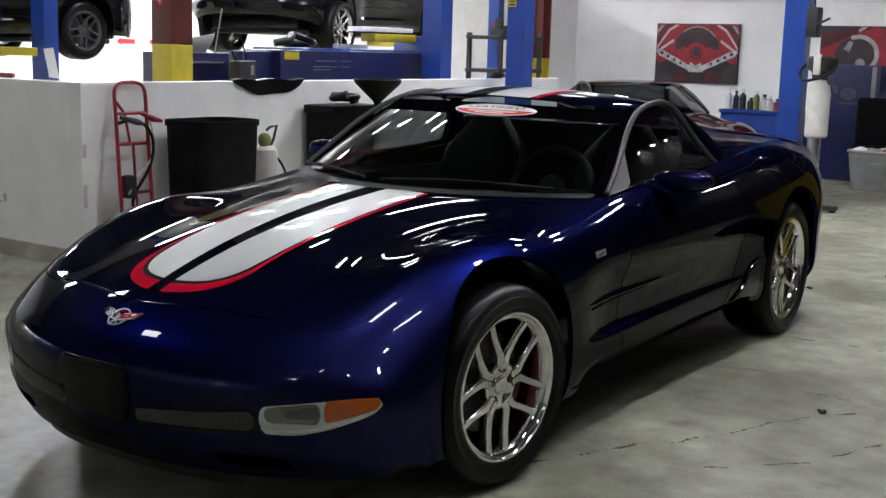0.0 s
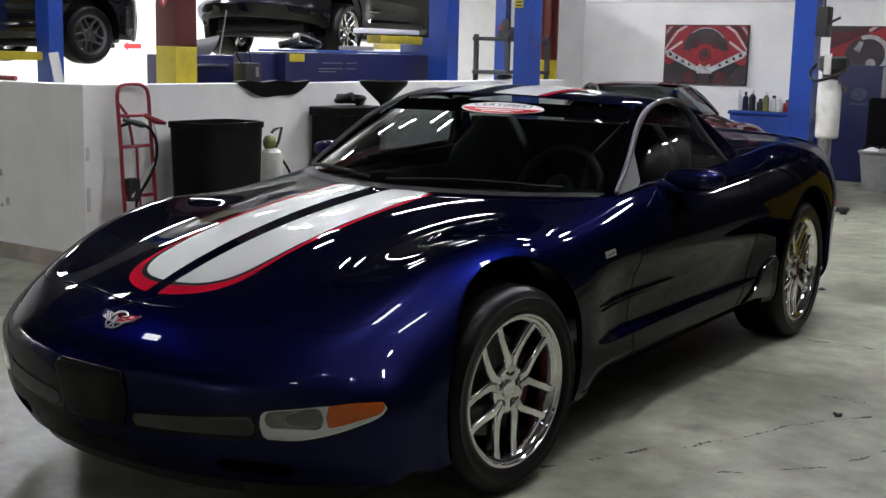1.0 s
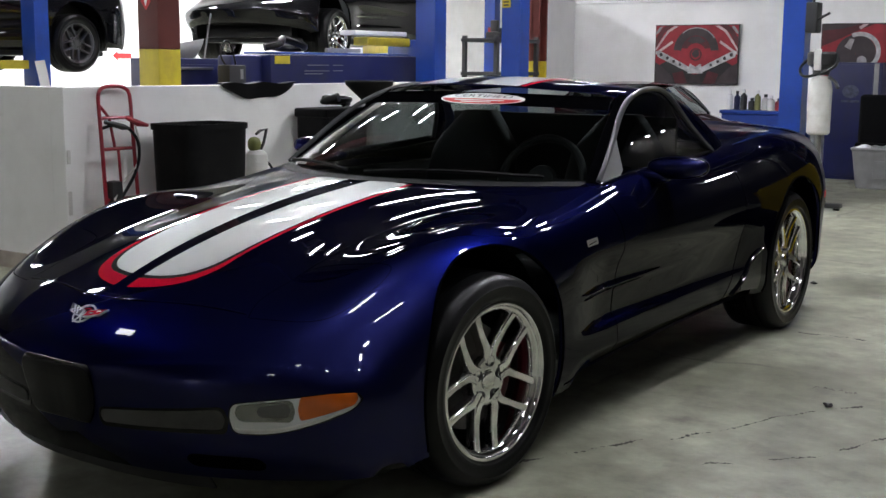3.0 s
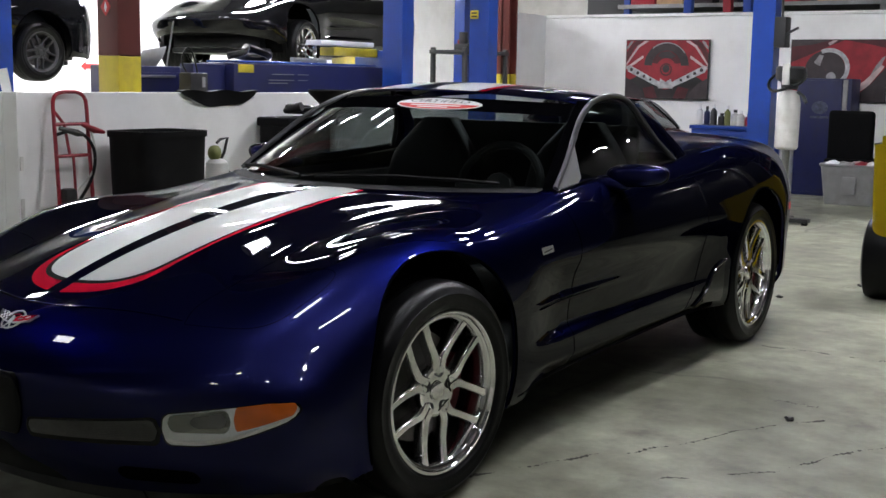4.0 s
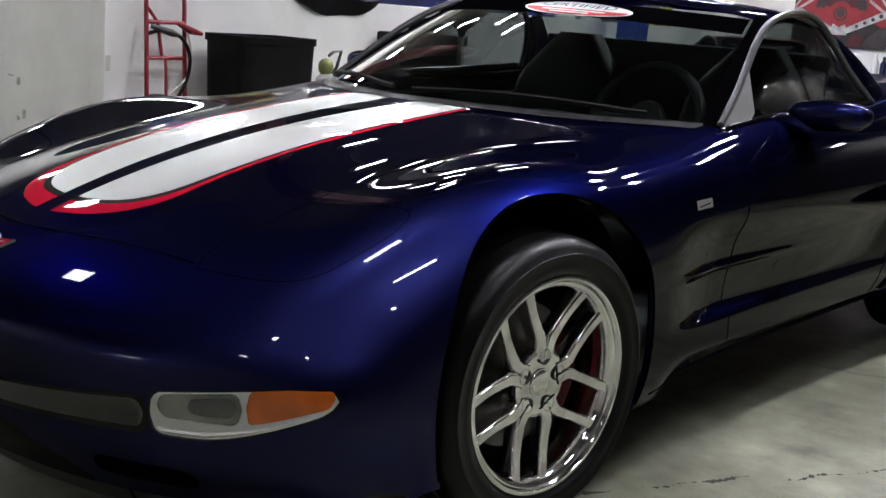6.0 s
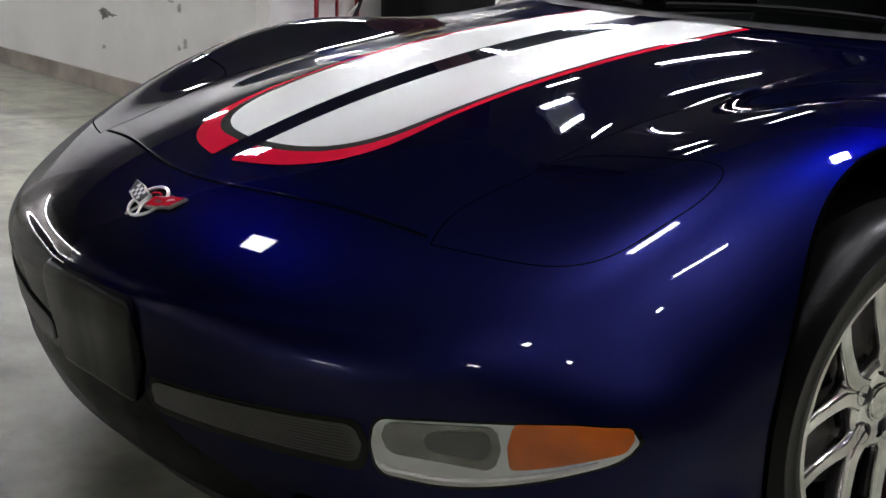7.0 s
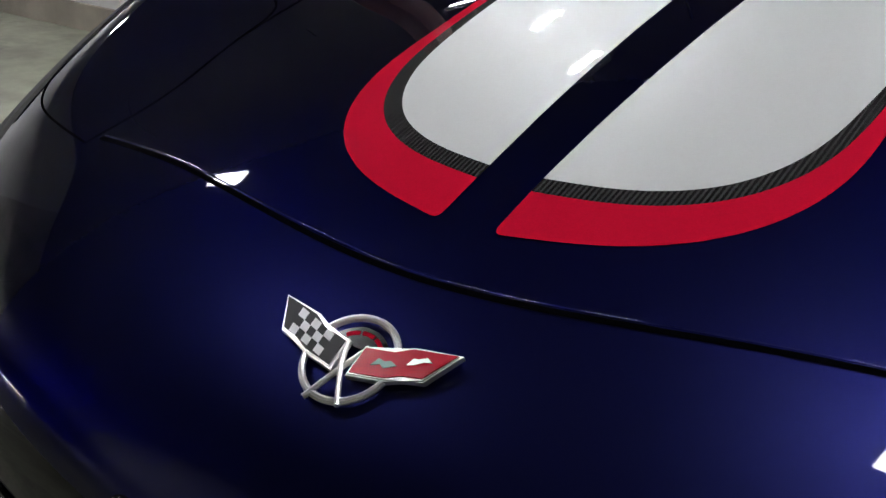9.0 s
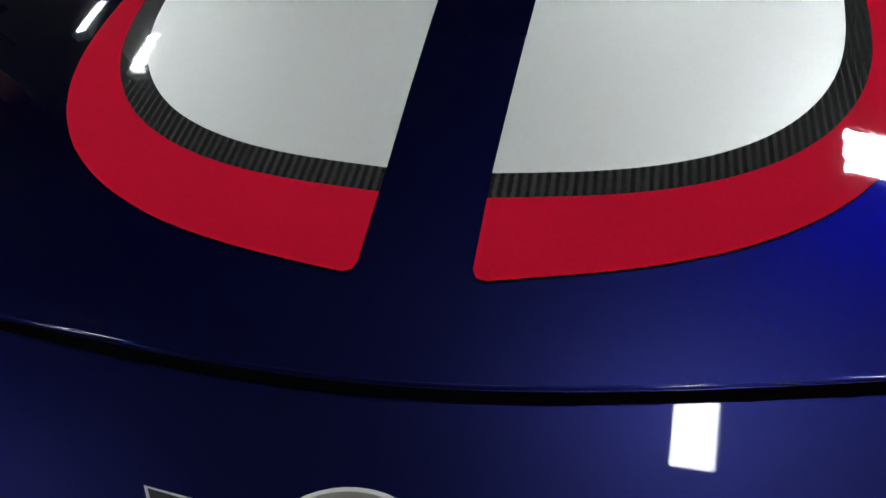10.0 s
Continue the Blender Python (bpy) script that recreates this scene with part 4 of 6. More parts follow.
# -- door mirrors
for s in (-1, 1):
    bm = ellipsoid(bmesh.new(), (s * .882, 1.235, .872), (.120, .066, .043), 2.5)
    for v in bm.verts:
        if v.co.y > 1.25:
            v.co.y = 1.25 + (v.co.y - 1.25) * .5
        v.co.z += .10 * max(0, (abs(v.co.x) - .86)) * .6
    mir = part("door_mirror", bm, M_BLUE, car, "blue door mirror housing", angle=60)
    part("mirror_arm", ellipsoid(bmesh.new(), (s * .785, 1.225, .842), (.08, .055, .030), 2.4), M_BLUE, mir)
    part("mirror_glass", ellipsoid(bmesh.new(), (s * .885, 1.281, .870), (.088, .004, .038), 3), M_CHROME, mir)
    # quarter pane trim and door top
    rows = [on_skin((s * (.742 - .006 * i / 24), .90 + 1.03 * i / 24, 2), DOWN, .004)[0] for i in range(25)]
    part("sill_trim", tube(rows, .007, 6), M_GLOSSBLACK, car)
    q0 = [Vector((s * p.x, p.y, p.z)) for p in _rail]
    qp = bmesh.new()
    vs = [qp.verts.new(p + Vector((s * .013, 0, 0))) for p in (q0[0], q0[12], Vector((s * .722, 1.06, .868)), Vector((s * .726, 1.03, .848)))]
    qp.faces.new(vs)
    part("quarter_trim", thicken(qp, .004), M_GREYMETAL, car, "grey triangular trim at the pillar foot")

# -- cabin
lining = part("cabin_lining", boxes((-.70, .62, .22, .70, 2.12, .27), bevel=.02), M_LEATHER, car, "black cabin floor lining")
for s in (-1, 1):
    part("door_panel", boxes((s * .69 - .03, .80, .25, s * .69 + .03, 2.05, .79), bevel=.02), M_LEATHER, lining)
part("rear_shelf", boxes((-.70, 2.06, .25, .70, 2.13, .86), bevel=.02), M_LEATHER, lining)
part("bulkhead", boxes((-.58, 1.905, .25, .58, 1.93, 1.03), bevel=.01), M_LEATHER, lining)
part("console", boxes((-.12, .9, .272, .12, 1.9, .52), bevel=.04), M_LEATHER, lining)


def dash(u, v):
    x = -.70 + 1.40 * v
    a = u * math.pi * .62
    return Vector((x, screen_base(x) + .04 + .36 * math.sin(a), .835 - .030 * (x / .70) ** 2 - .20 * (1 - math.cos(a)) + .015 * math.exp(-((x - .37) / .16) ** 2)))


part("dashboard", grid(dash, 14, 40), M_LEATHER, car, "black moulded dashboard")
for s in (-1, 1):
    seat = part("seat", box(bmesh.new(), s * .37 - .25, 1.18, .30, s * .37 + .25, 1.68, .47, .06, 4), M_LEATHER, car, "black leather seat")

    def back(u, v, s=s):
        a = 2 * math.pi * v
        z = .42 + .62 * u
        w = .245 - .05 * u ** 2 - (.12 * max(0, (u - .72) / .28) ** 1.2)
        d = .075 - .02 * u
        q = lambda t: math.copysign(abs(t) ** .55, t)
        return Vector((s * .37 + w * q(math.cos(a)), 1.64 + .19 * u + d * q(math.sin(a)), z))
    bm = grid(back, 16, 28, close_v=True)
    bm.faces.new([v for v in bm.verts if abs(v.co.z - 1.04) < 1e-4])
    part("seat_back", bm, M_LEATHER, seat)
wheel_m = Matrix.Translation((.37, 1.10, .80)) @ pose(0, 0, 0, 68, 0, 0)
st = tube([wheel_m @ Vector((.18 * math.cos(a), .18 * math.sin(a), 0)) for a in np.linspace(0, 2 * math.pi, 41)[:-1]], .016, 10, closed=True)
for a in (0, 180, 270):
    tube([wheel_m @ Vector((.03 * math.cos(radians(a)), .03 * math.sin(radians(a)), 0)), wheel_m @ Vector((.175 * math.cos(radians(a)), .175 * math.sin(radians(a)), 0))], .018, 8, st)
lathe([(0, .02), (.06, .018), (.07, 0), (.05, -.05), (.03, -.2)], "z", 24, st, wheel_m)
part("steering_wheel", st, M_LEATHER, car, "black three-spoke steering wheel")


# ---- the workshop ----
def structure(name, bm, material, label, smooth=False, angle=30):
    ob = new(name, mesh_from(name, bm, material, smooth, angle))
    return tagged(ob, label, name.split("_")[0], kind="structure")


def concrete():
    m, nt, p = node_mat("polished_concrete")
    n, l = nt.nodes, nt.links
    tc = n.new("ShaderNodeTexCoord")
    big, fine, cr = n.new("ShaderNodeTexNoise"), n.new("ShaderNodeTexNoise"), n.new("ShaderNodeTexNoise")
    for t, sc, de in ((big, 0.95, 12), (fine, 6, 12), (cr, 3.4, 12)):
        t.inputs["Scale"].default_value, t.inputs["Detail"].default_value = sc, de
        t.inputs["Roughness"].default_value = .62
        l.new(tc.outputs["Object"], t.inputs["Vector"])
    ramp = n.new("ShaderNodeValToRGB")
    e = ramp.color_ramp.elements
    e[0].position, e[0].color = .34, (.115, .116, .082, 1)
    e[1].position, e[1].color = .66, (.360, .366, .282, 1)
    l.new(big.outputs["Fac"], ramp.inputs["Fac"])
    mx = n.new("ShaderNodeMix")
    mx.data_type, mx.blend_type = "RGBA", "OVERLAY"
    mx.inputs["Factor"].default_value = .8
    l.new(ramp.outputs["Color"], mx.inputs["A"])
    l.new(fine.outputs["Fac"], mx.inputs["B"])
    sp = n.new("ShaderNodeMapRange")
    sp.inputs["From Min"].default_value, sp.inputs["From Max"].default_value, sp.inputs["To Max"].default_value = .57, .70, .75
    l.new(cr.outputs["Fac"], sp.inputs["Value"])
    mx2 = n.new("ShaderNodeMix")
    mx2.data_type = "RGBA"
    mx2.inputs["B"].default_value = (.09, .085, .075, 1)
    l.new(sp.outputs[0], mx2.inputs["Factor"])
    l.new(mx.outputs["Result"], mx2.inputs["A"])
    # hairline cracks, broken up along their length
    warp, vor, gate = n.new("ShaderNodeMix"), n.new("ShaderNodeTexVoronoi"), n.new("ShaderNodeTexNoise")
    warp.data_type = "VECTOR"
    warp.inputs["Factor"].default_value = .16
    vor.feature = "DISTANCE_TO_EDGE"
    vor.inputs["Scale"].default_value = .42
    gate.inputs["Scale"].default_value = 1.7
    l.new(tc.outputs["Object"], warp.inputs["A"])
    l.new(cr.outputs["Color"], warp.inputs["B"])
    l.new(warp.outputs["Result"], vor.inputs["Vector"])
    l.new(tc.outputs["Object"], gate.inputs["Vector"])
    line, gt, both = n.new("ShaderNodeMapRange"), n.new("ShaderNodeMapRange"), n.new("ShaderNodeMath")
    line.inputs["From Min"].default_value, line.inputs["From Max"].default_value = .001, .006
    line.inputs["To Min"].default_value, line.inputs["To Max"].default_value = .6, 0
    gt.inputs["From Min"].default_value, gt.inputs["From Max"].default_value = .38, .62
    both.operation = "MULTIPLY"
    l.new(vor.outputs["Distance"], line.inputs["Value"])
    l.new(gate.outputs["Fac"], gt.inputs["Value"])
    l.new(line.outputs[0], both.inputs[0])
    l.new(gt.outputs[0], both.inputs[1])
    mx3 = n.new("ShaderNodeMix")
    mx3.data_type = "RGBA"
    mx3.inputs["B"].default_value = (.05, .046, .04, 1)
    l.new(both.outputs[0], mx3.inputs["Factor"])
    l.new(mx2.outputs["Result"], mx3.inputs["A"])
    l.new(mx3.outputs["Result"], p.inputs["Base Color"])
    rr = n.new("ShaderNodeMapRange")
    rr.inputs["From Min"].default_value, rr.inputs["From Max"].default_value = .3, .7
    rr.inputs["To Min"].default_value, rr.inputs["To Max"].default_value = .32, .60
    l.new(big.outputs["Fac"], rr.inputs["Value"])
    l.new(rr.outputs[0], p.inputs["Roughness"])
    p.inputs["Specular IOR Level"].default_value = .33
    b = n.new("ShaderNodeBump")
    b.inputs["Strength"].default_value, b.inputs["Distance"].default_value = .12, .01
    l.new(fine.outputs["Fac"], b.inputs["Height"])
    l.new(b.outputs[0], p.inputs["Normal"])
    return m


M_FLOOR = concrete()
structure("floor", boxes((-14, -9, -.2, 9, 22, 0), bevel=0), M_FLOOR, "worn grey polished concrete workshop floor")
structure("ceiling", boxes((-14, -9, 5.2, 9, 22, 5.4), bevel=0), M_DARKCEIL, "dark unlit workshop ceiling")
# east, south and southwest walls lie out of view, toned for reflections
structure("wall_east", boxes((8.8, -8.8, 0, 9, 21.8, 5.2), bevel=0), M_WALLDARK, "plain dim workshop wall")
structure("wall_south", boxes((-14, -9, 0, 9, -8.8, 5.2), bevel=0), M_WALLSOUTH, "plain dim workshop wall")
structure("wall_north", boxes((-14, 21.8, 0, 9, 22, 5.2), bevel=0), M_GREYPANEL, "far workshop wall")
structure("wall_west", boxes((-12.7, 1.56, 0, -12.5, 21.8, 5.2), bevel=0), M_WHITE, "bright white painted workshop wall")
structure("wall_southwest", boxes((-12.7, -8.8, 0, -12.5, 1.558, 5.2), bevel=0), M_WALLSOUTH, "plain dim workshop wall")
# waist-high partition round the lift bay
structure("wall_partition", boxes((-3.12, 1.5, 0, -3.0, 7.3, 1.10), (-12.49, 1.5, 0, -3.12, 1.62, 1.10), bevel=.004), M_WHITE, "waist-high white partition wall round the lift bay")
# unseen wall, added dark and set back so the door reflects less
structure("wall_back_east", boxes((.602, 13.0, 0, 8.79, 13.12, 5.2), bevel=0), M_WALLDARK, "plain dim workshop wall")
# head-high partition at the back
structure("wall_back", boxes((-4.77, 11.0, 0, .6, 11.12, 2.02), (-4.89, 9.95, 0, -4.77, 11.12, 2.06), bevel=.004), M_WHITE, "head-high white partition with two pictures")


# ---- cars on the lifts and behind ----
def plain_car(label, paint, m, category="car", droop=0.0, wheel=None):
    """A car; on a lift its wheels hang low by droop."""
    c = base_car(label, paint, m, category)
    add_wheels(c, wheel or wheel_dull, wheel or wheel_dull)
    for ob in c.children:
        if ob.name.startswith("wheel"):
            ob.location.z -= droop
            if droop > .08 and ob.location.y < 1:
                ob.scale.x = 1.35
    return c


old_car = plain_car("black older sports car with a pointed nose raised on a lift", M_BLACKPAINT, pose(-7.15, 7.8, 1.33, 0, 0, 11), "raised car", .10, wheel_front)
for ob in old_car.children:
    if ob.name.startswith("body"):
        # sharpen the nose into a wedge
        for v in ob.data.vertices:
            f = min(1, max(0, (-.02 - v.co.y) / .8))
            v.co.z = .60 + (v.co.z - .60) * (1 - (.45 if v.co.z < .6 else .55) * f)
    if ob.name.startswith("underbody"):
        for v in ob.data.vertices:
            if v.co.y < .7:
                v.co.z = min(v.co.z, .34)
part("valance", boxes((-.62, -.62, .34, .62, -.05, .52), bevel=.08), M_LINER, old_car, "black front valance")
plain_car("black car raised high on a two-post lift", M_BLACKPAINT, pose(-9.2, 3.26, 1.16), "raised car", .05)
maroon = plain_car("maroon coupe parked across the back of the workshop", M_MAROON, pose(-2.0, 8.15, 0, 0, 0, 50), "car")
maroon.scale = (.92, .85, .90)


# ---- lift posts and columns ----
def lift_post(x, y, w, top, label, turn=0, group="lift posts"):
    t = thing("lift_post", label, "lift post", pose(x, y, 0, 0, 0, turn), group)
    # a channel section, open to one side
    a, b, g = w / 2, w * .42, .02
    part("column", prism([(-a, -b), (a, -b), (a, b), (a - g, b), (a - g, g - b), (g - a, g - b), (g - a, b), (-a, b)], top), M_POST, t)
    part("carriage", boxes((-w / 2 + .025, -w * .38, .9, w / 2 - .025, w * .40, 1.9)), M_NAVY, t)
    part("base_plate", boxes((-w, -w * .9, 0, w, w * .9, .02)), M_POST, t)
    for sx in (-1, 1):
        for sy in (-1, 1):
            part("bolt", lathe([(0, .045), (.014, .045), (.016, .04), (.016, .018)], "z", 6, m=Matrix.Translation((sx * w * .8, sy * w * .7, 0))), M_STEEL, t)
    return t


lift_post(-7.86, 5.0, .21, 3.3, "blue steel lift post with a paper notice")
lift_post(-3.29, 5.60, .20, 3.1, "blue steel lift post beside the machine bay")
p_ce = lift_post(-2.70, 6.03, .185, 3.1, "blue steel lift post with a small yellow label")
part("label_plate", boxes((-.085, -.0855, 1.73, -.005, -.0795, 1.80), bevel=.002), M_YELLOW, p_ce, "yellow warning label")
for z in (1.745, 1.772):
    part("label_bar", boxes((-.072, -.0880, z, -.018, -.0860, z + .012), bevel=0), M_INK, p_ce)
p_r = lift_post(-.868, 7.95, .205, 3.1, "blue steel lift post beside the fluid drain stand")
part("control_box", boxes((.112, -.13, 1.55, .215, .03, 1.82), bevel=.012), M_PLASTIC, p_r, "black control box")
part("lever", tube([(.205, -.11, 1.655), (.26, -.11, 1.69), (.325, -.11, 1.722)], .011, 8), M_PLASTIC, p_r, "black lever")
part("cable", tube(curve_points([(.16, -.05, 1.82), (.15, -.05, 2.1), (.14, -.04, 2.6), (.13, -.02, 3.0)], 20), .012, 6), M_PLASTIC, p_r)
part("lift_arm", boxes((.02, -.9, .04, .14, .1, .12), (.0, -1.0, .03, .16, -.85, .09), bevel=.012), M_PLASTIC, p_r, "black lift arm near the floor")


def column(x, y, w, split, label):
    t = thing("column", label, "column", pose(x, y, 0))
    for z0, z1, mat, lab in ((0, split, M_YELLOW, "yellow painted base"), (split, 5.2, M_OXIDE, "dark oxide red upper part")):
        bm = boxes((-w / 2, -w / 2, z0, w / 2, -w / 2 + .02, z1), (-w / 2, w / 2 - .02, z0, w / 2, w / 2, z1), (-.012, -w / 2, z0, .012, w / 2, z1), bevel=.003)
        part("section", bm, mat, t, lab)
    return t


col = column(-3.72, 2.90, .20, 1.335, "dark red steel column with a yellow base")
for ob in (col,):
    part("cladding", boxes((-.101, -.102, 0, .102, .102, 1.333), bevel=.01), M_YELLOW, ob, "yellow cladding")
    part("cladding", boxes((-.101, -.102, 1.337, .102, .102, 5.19), bevel=.01), M_OXIDE, ob, "dark red cladding")
    dm = Matrix.Translation((-.01, -.104, 1.66)) @ pose(0, 0, 0, 90, 0, 0)
    part("sign", prism([(-.05, 0), (0, -.06), (.05, 0), (0, .06)], .003, m=dm), M_ARROW, ob, "red diamond sign")
    part("sign_mark", prism([(-.014, 0), (0, -.035), (.014, 0), (0, .035)], .004, m=dm), M_PAPERWHITE, ob)
column(-3.69, 8.12, .17, 1.283, "dark red steel column with a yellow base")

# ---- lift bay furniture ----
mach = thing("alignment_machine", "long navy steel lift base with printed lettering", "machine")
part("body", boxes((-3.9, 3.82, 0, -3.52, 5.72, 1.31), bevel=.015), M_NAVY, mach)
part("end_cabinet", boxes((-3.74, 3.48, 0, -3.60, 3.815, 1.30), bevel=.015), M_NAVY, mach)
part("top_rail", boxes((-3.88, 3.9, 1.314, -3.56, 5.65, 1.33), bevel=.006), M_POST, mach)
part("label_plate", boxes((-3.519, 3.86, 1.24, -3.513, 4.03, 1.30), bevel=.002), M_YELLOW, mach, "yellow label")
for y0, y1, z in ((4.24, 4.50, 1.228), (4.20, 4.50, 1.183), (4.55, 4.68, 1.228), (4.55, 4.67, 1.183), (4.20, 4.42, 1.160)):
    part("lettering_bar", boxes((-3.5185, y0, z, -3.5155, y1, z + .006), bevel=0), M_GREYTOTE, mach)
part("handle", tube(curve_points([(-3.62, 3.86, 1.362), (-3.58, 4.0, 1.40), (-3.66, 4.12, 1.43), (-3.60, 4.25, 1.39), (-3.68, 4.36, 1.365), (-3.76, 4.26, 1.362), (-3.72, 4.06, 1.372)], 40), .03, 8), M_RUBBER, mach, "black hose lying on top")
arm = thing("lift_beam", "yellow steel lift beam under the raised car", "lift beam", pose(-3.75, 5.75, 1.34))
part("beam", boxes((-.10, -.52, .06, .06, .10, .13), bevel=.012), M_YELLOW, arm)
part("pad", lathe([(0, .16), (.06, .16), (.065, .14), (.05, .10), (0, .1)], "z", 20, m=Matrix.Translation((-.02, -.45, -.035))), M_RUBBER, arm)
part("board", boxes((-.12, -.68, .145, .05, .06, .185), bevel=.006), M_PAPERWHITE, arm, "white board lying on the arm")
part("carriage", boxes((-.2, .105, -.2, .3, .25, .12), bevel=.012), M_POST, arm)
part("slide_bar", boxes((.02, -1.05, -.005, .06, -.62, .03), bevel=.006), M_GREYTOTE, arm, "pale grey slide bar")
arm2 = thing("lift_beam", "yellow steel lift beam under the raised car", "lift beam", pose(-8.05, 4.9, 1.16, 0, 0, 218))
part("beam", boxes((-.2, -.1, .0, 1.2, .10, .09), bevel=.012), M_YELLOW, arm2)
arm3 = thing("lift_beam", "long yellow steel lift beam reaching under the raised car", "lift beam", pose(-3.48, 5.86, 1.36, 0, 0, 136))
part("beam", boxes((0, -.05, .0, 4.0, .05, .09), bevel=.01), M_YELLOW, arm3)
part("pad", lathe([(0, .112), (.06, .112), (.065, .10), (.05, .09), (0, .09)], "z", 20, m=Matrix.Translation((3.9, 0, 0))), M_RUBBER, arm3)
part("pad", lathe([(0, .14), (.06, .14), (.065, .12), (.05, .09), (0, .09)], "z", 20, m=Matrix.Translation((.95, 0, 0))), M_RUBBER, arm2)
chest = thing("tool_chest", "navy tool chest behind the partition", "tool chest", pose(-4.12, 3.46, 0))
part("body", boxes((-.07, -.42, .08, .15, .28, 1.275), bevel=.012), M_NAVY, chest)
for k in range(5):
    part("drawer", boxes((.1525, -.40, .15 + .22 * k, .162, .24, .35 + .22 * k), bevel=.004), M_NAVY, chest)
    part("handle", boxes((.1625, -.30, .31 + .22 * k, .18, .18, .33 + .22 * k), bevel=.004), M_STEEL, chest)
part("caster", boxes((-.12, -.38, 0, .12, .23, .078), bevel=.02), M_RUBBER, chest)
sheet = thing("plastic_sheet", "bent clear plastic guard standing on the tool chest", "guard", pose(-4.06, 3.56, 1.276))
part("guard", thicken(grid(lambda u, v: Vector((.02 * math.sin(3 * v), -.24 * u + .1 * v, .15 * v * (1 - .25 * u))), 6, 8), .004), M_GREYTOTE, sheet)
part("rod", tube([(0, .1, 0), (.02, .16, .34)], .006, 6), M_GREYMETAL, sheet)
rack = thing("steel_rack", "grey steel shelf rack with small machine parts", "shelf rack", pose(-3.56, 7.2, 0))
for sx in (-.18, .18):
    for sy in (-.38, .38):
        part("leg", boxes((sx - .02, sy - .02, 0, sx + .02, sy + .02, 1.52), bevel=.004), M_RACK, rack)
for z in (.4, 1.14, 1.46):
    part("shelf", boxes((-.20, -.42, z, .20, .42, z + .035), bevel=.005), M_RACK, rack)
grinder = thing("bench_grinder", "small dark bench tool on the rack", "bench tool", pose(-3.45, 7.0, 1.495))
part("body", boxes((-.08, -.14, 0, .08, .14, .06), (-.04, -.12, .06, .04, -.08, .17), (-.03, -.02, .06, .03, .09, .10), bevel=.01), M_PLASTIC, grinder)
post_b = lift_post(-4.54, 8.6, .135, 3.1, "slim blue steel lift post behind the rack")
part("switch_box", boxes((.02, -.13, 1.50, .11, -.06, 1.66), bevel=.008), M_PLASTIC, post_b, "black switch box")
part("switch_cover", boxes((.03, -.137, 1.60, .10, -.131, 1.65), bevel=.002), M_REDPAINT, post_b, "red switch cover")
charger = thing("battery_charger", "small black charger box with a looped cable beside the machine", "charger", pose(-3.40, 3.28, 1.10))
part("case", boxes((-.06, -.085, 0, .06, .085, .13), bevel=.012), M_PLASTIC, charger)
part("dial", boxes((.061, .02, .03, .064, .05, .10), bevel=0), M_GREYTOTE, charger)
part("cable", tube(curve_points([(0, -.05, .12), (-.02, -.09, .22), (-.01, -.04, .30), (.0, .02, .20), (.01, .03, .13)], 30), .006, 6), M_RUBBER, charger)
for y, mat in ((6.25, M_RUBBER), (6.75, M_PLASTIC)):
    g = thing("shop_rag", "dark crumpled rag on the partition top", "rag", pose(-3.06, y, 1.10))
    part("cloth", ellipsoid(bmesh.new(), (0, 0, .03), (.05, .12, .03), 2.2, 10, 16), mat, g)
for x, y, ln in ((-12.5, 10.13, .38), (-12.5, 10.8, .38)):
    ar = thing("wall_arrow", "red arrow sign on the white wall", "arrow sign", pose(x + .002, y, 1.33))
    part("arrow", prism([(-ln / 2, 0), (-ln / 2 + .10, -.075), (-ln / 2 + .10, -.04), (ln / 2, -.04), (ln / 2, .04), (-ln / 2 + .10, .04), (-ln / 2 + .10, .075)], .006, m=pose(0, 0, 0, 90, 0, 90)), M_ARROW, ar)

# ---- along the partition ----
truck = thing("hand_truck", "red tubular steel hand truck leaning on the partition", "hand truck")


def lean(y, z):
    return (-2.96 + .20 * (1.12 - z), y - .11 * (1.12 - z), z)


HT0, HT1 = 1.712, 1.952
part("frame", tube(curve_points([lean(HT0, .10), lean(HT0, .5), lean(HT0, .95), lean(HT0, 1.02), lean(HT0 + .012, 1.075), lean(HT0 + .055, 1.10), lean((HT0 + HT1) / 2, 1.104), lean(HT1 - .055, 1.10), lean(HT1 - .012, 1.075), lean(HT1, 1.02), lean(HT1, .95), lean(HT1, .5), lean(HT1, .10)], 72), .0115, 10), M_REDPAINT, truck)
for z in (.18, .45, .74, .92):
    part("crossbar", tube([lean(HT0, z), lean(HT1, z)], .0105, 8), M_REDPAINT, truck)
part("brace", tube([lean((HT0 + HT1) / 2, .2), lean((HT0 + HT1) / 2, .75)], .008, 8), M_REDPAINT, truck)
part("brace", tube([lean(HT0, 1.0), lean(HT0 + .07, .92), lean(HT0 + .095, .75)], .009, 8), M_REDPAINT, truck)
part("toe_plate", boxes((-2.77, 1.60, 0, -2.53, 1.95, .012)), M_REDPAINT, truck)
for y in (1.58, 1.97):
    part("wheel", lathe([(.05, -.03), (.11, -.035), (.125, -.02), (.125, .02), (.11, .035), (.05, .03)], "y", 28, m=Matrix.Translation((-2.83, y, .125))), M_RUBBER, truck)
    part("wheel_hub", lathe([(0, -.033), (.05, -.033), (.055, 0), (.05, .033), (0, .033)], "y", 20, m=Matrix.Translation((-2.83, y, .125))), M_REDPAINT, truck)
part("axle", tube([(-2.83, 1.58, .125), (-2.83, 1.97, .125)], .011, 8), M_STEEL, truck)
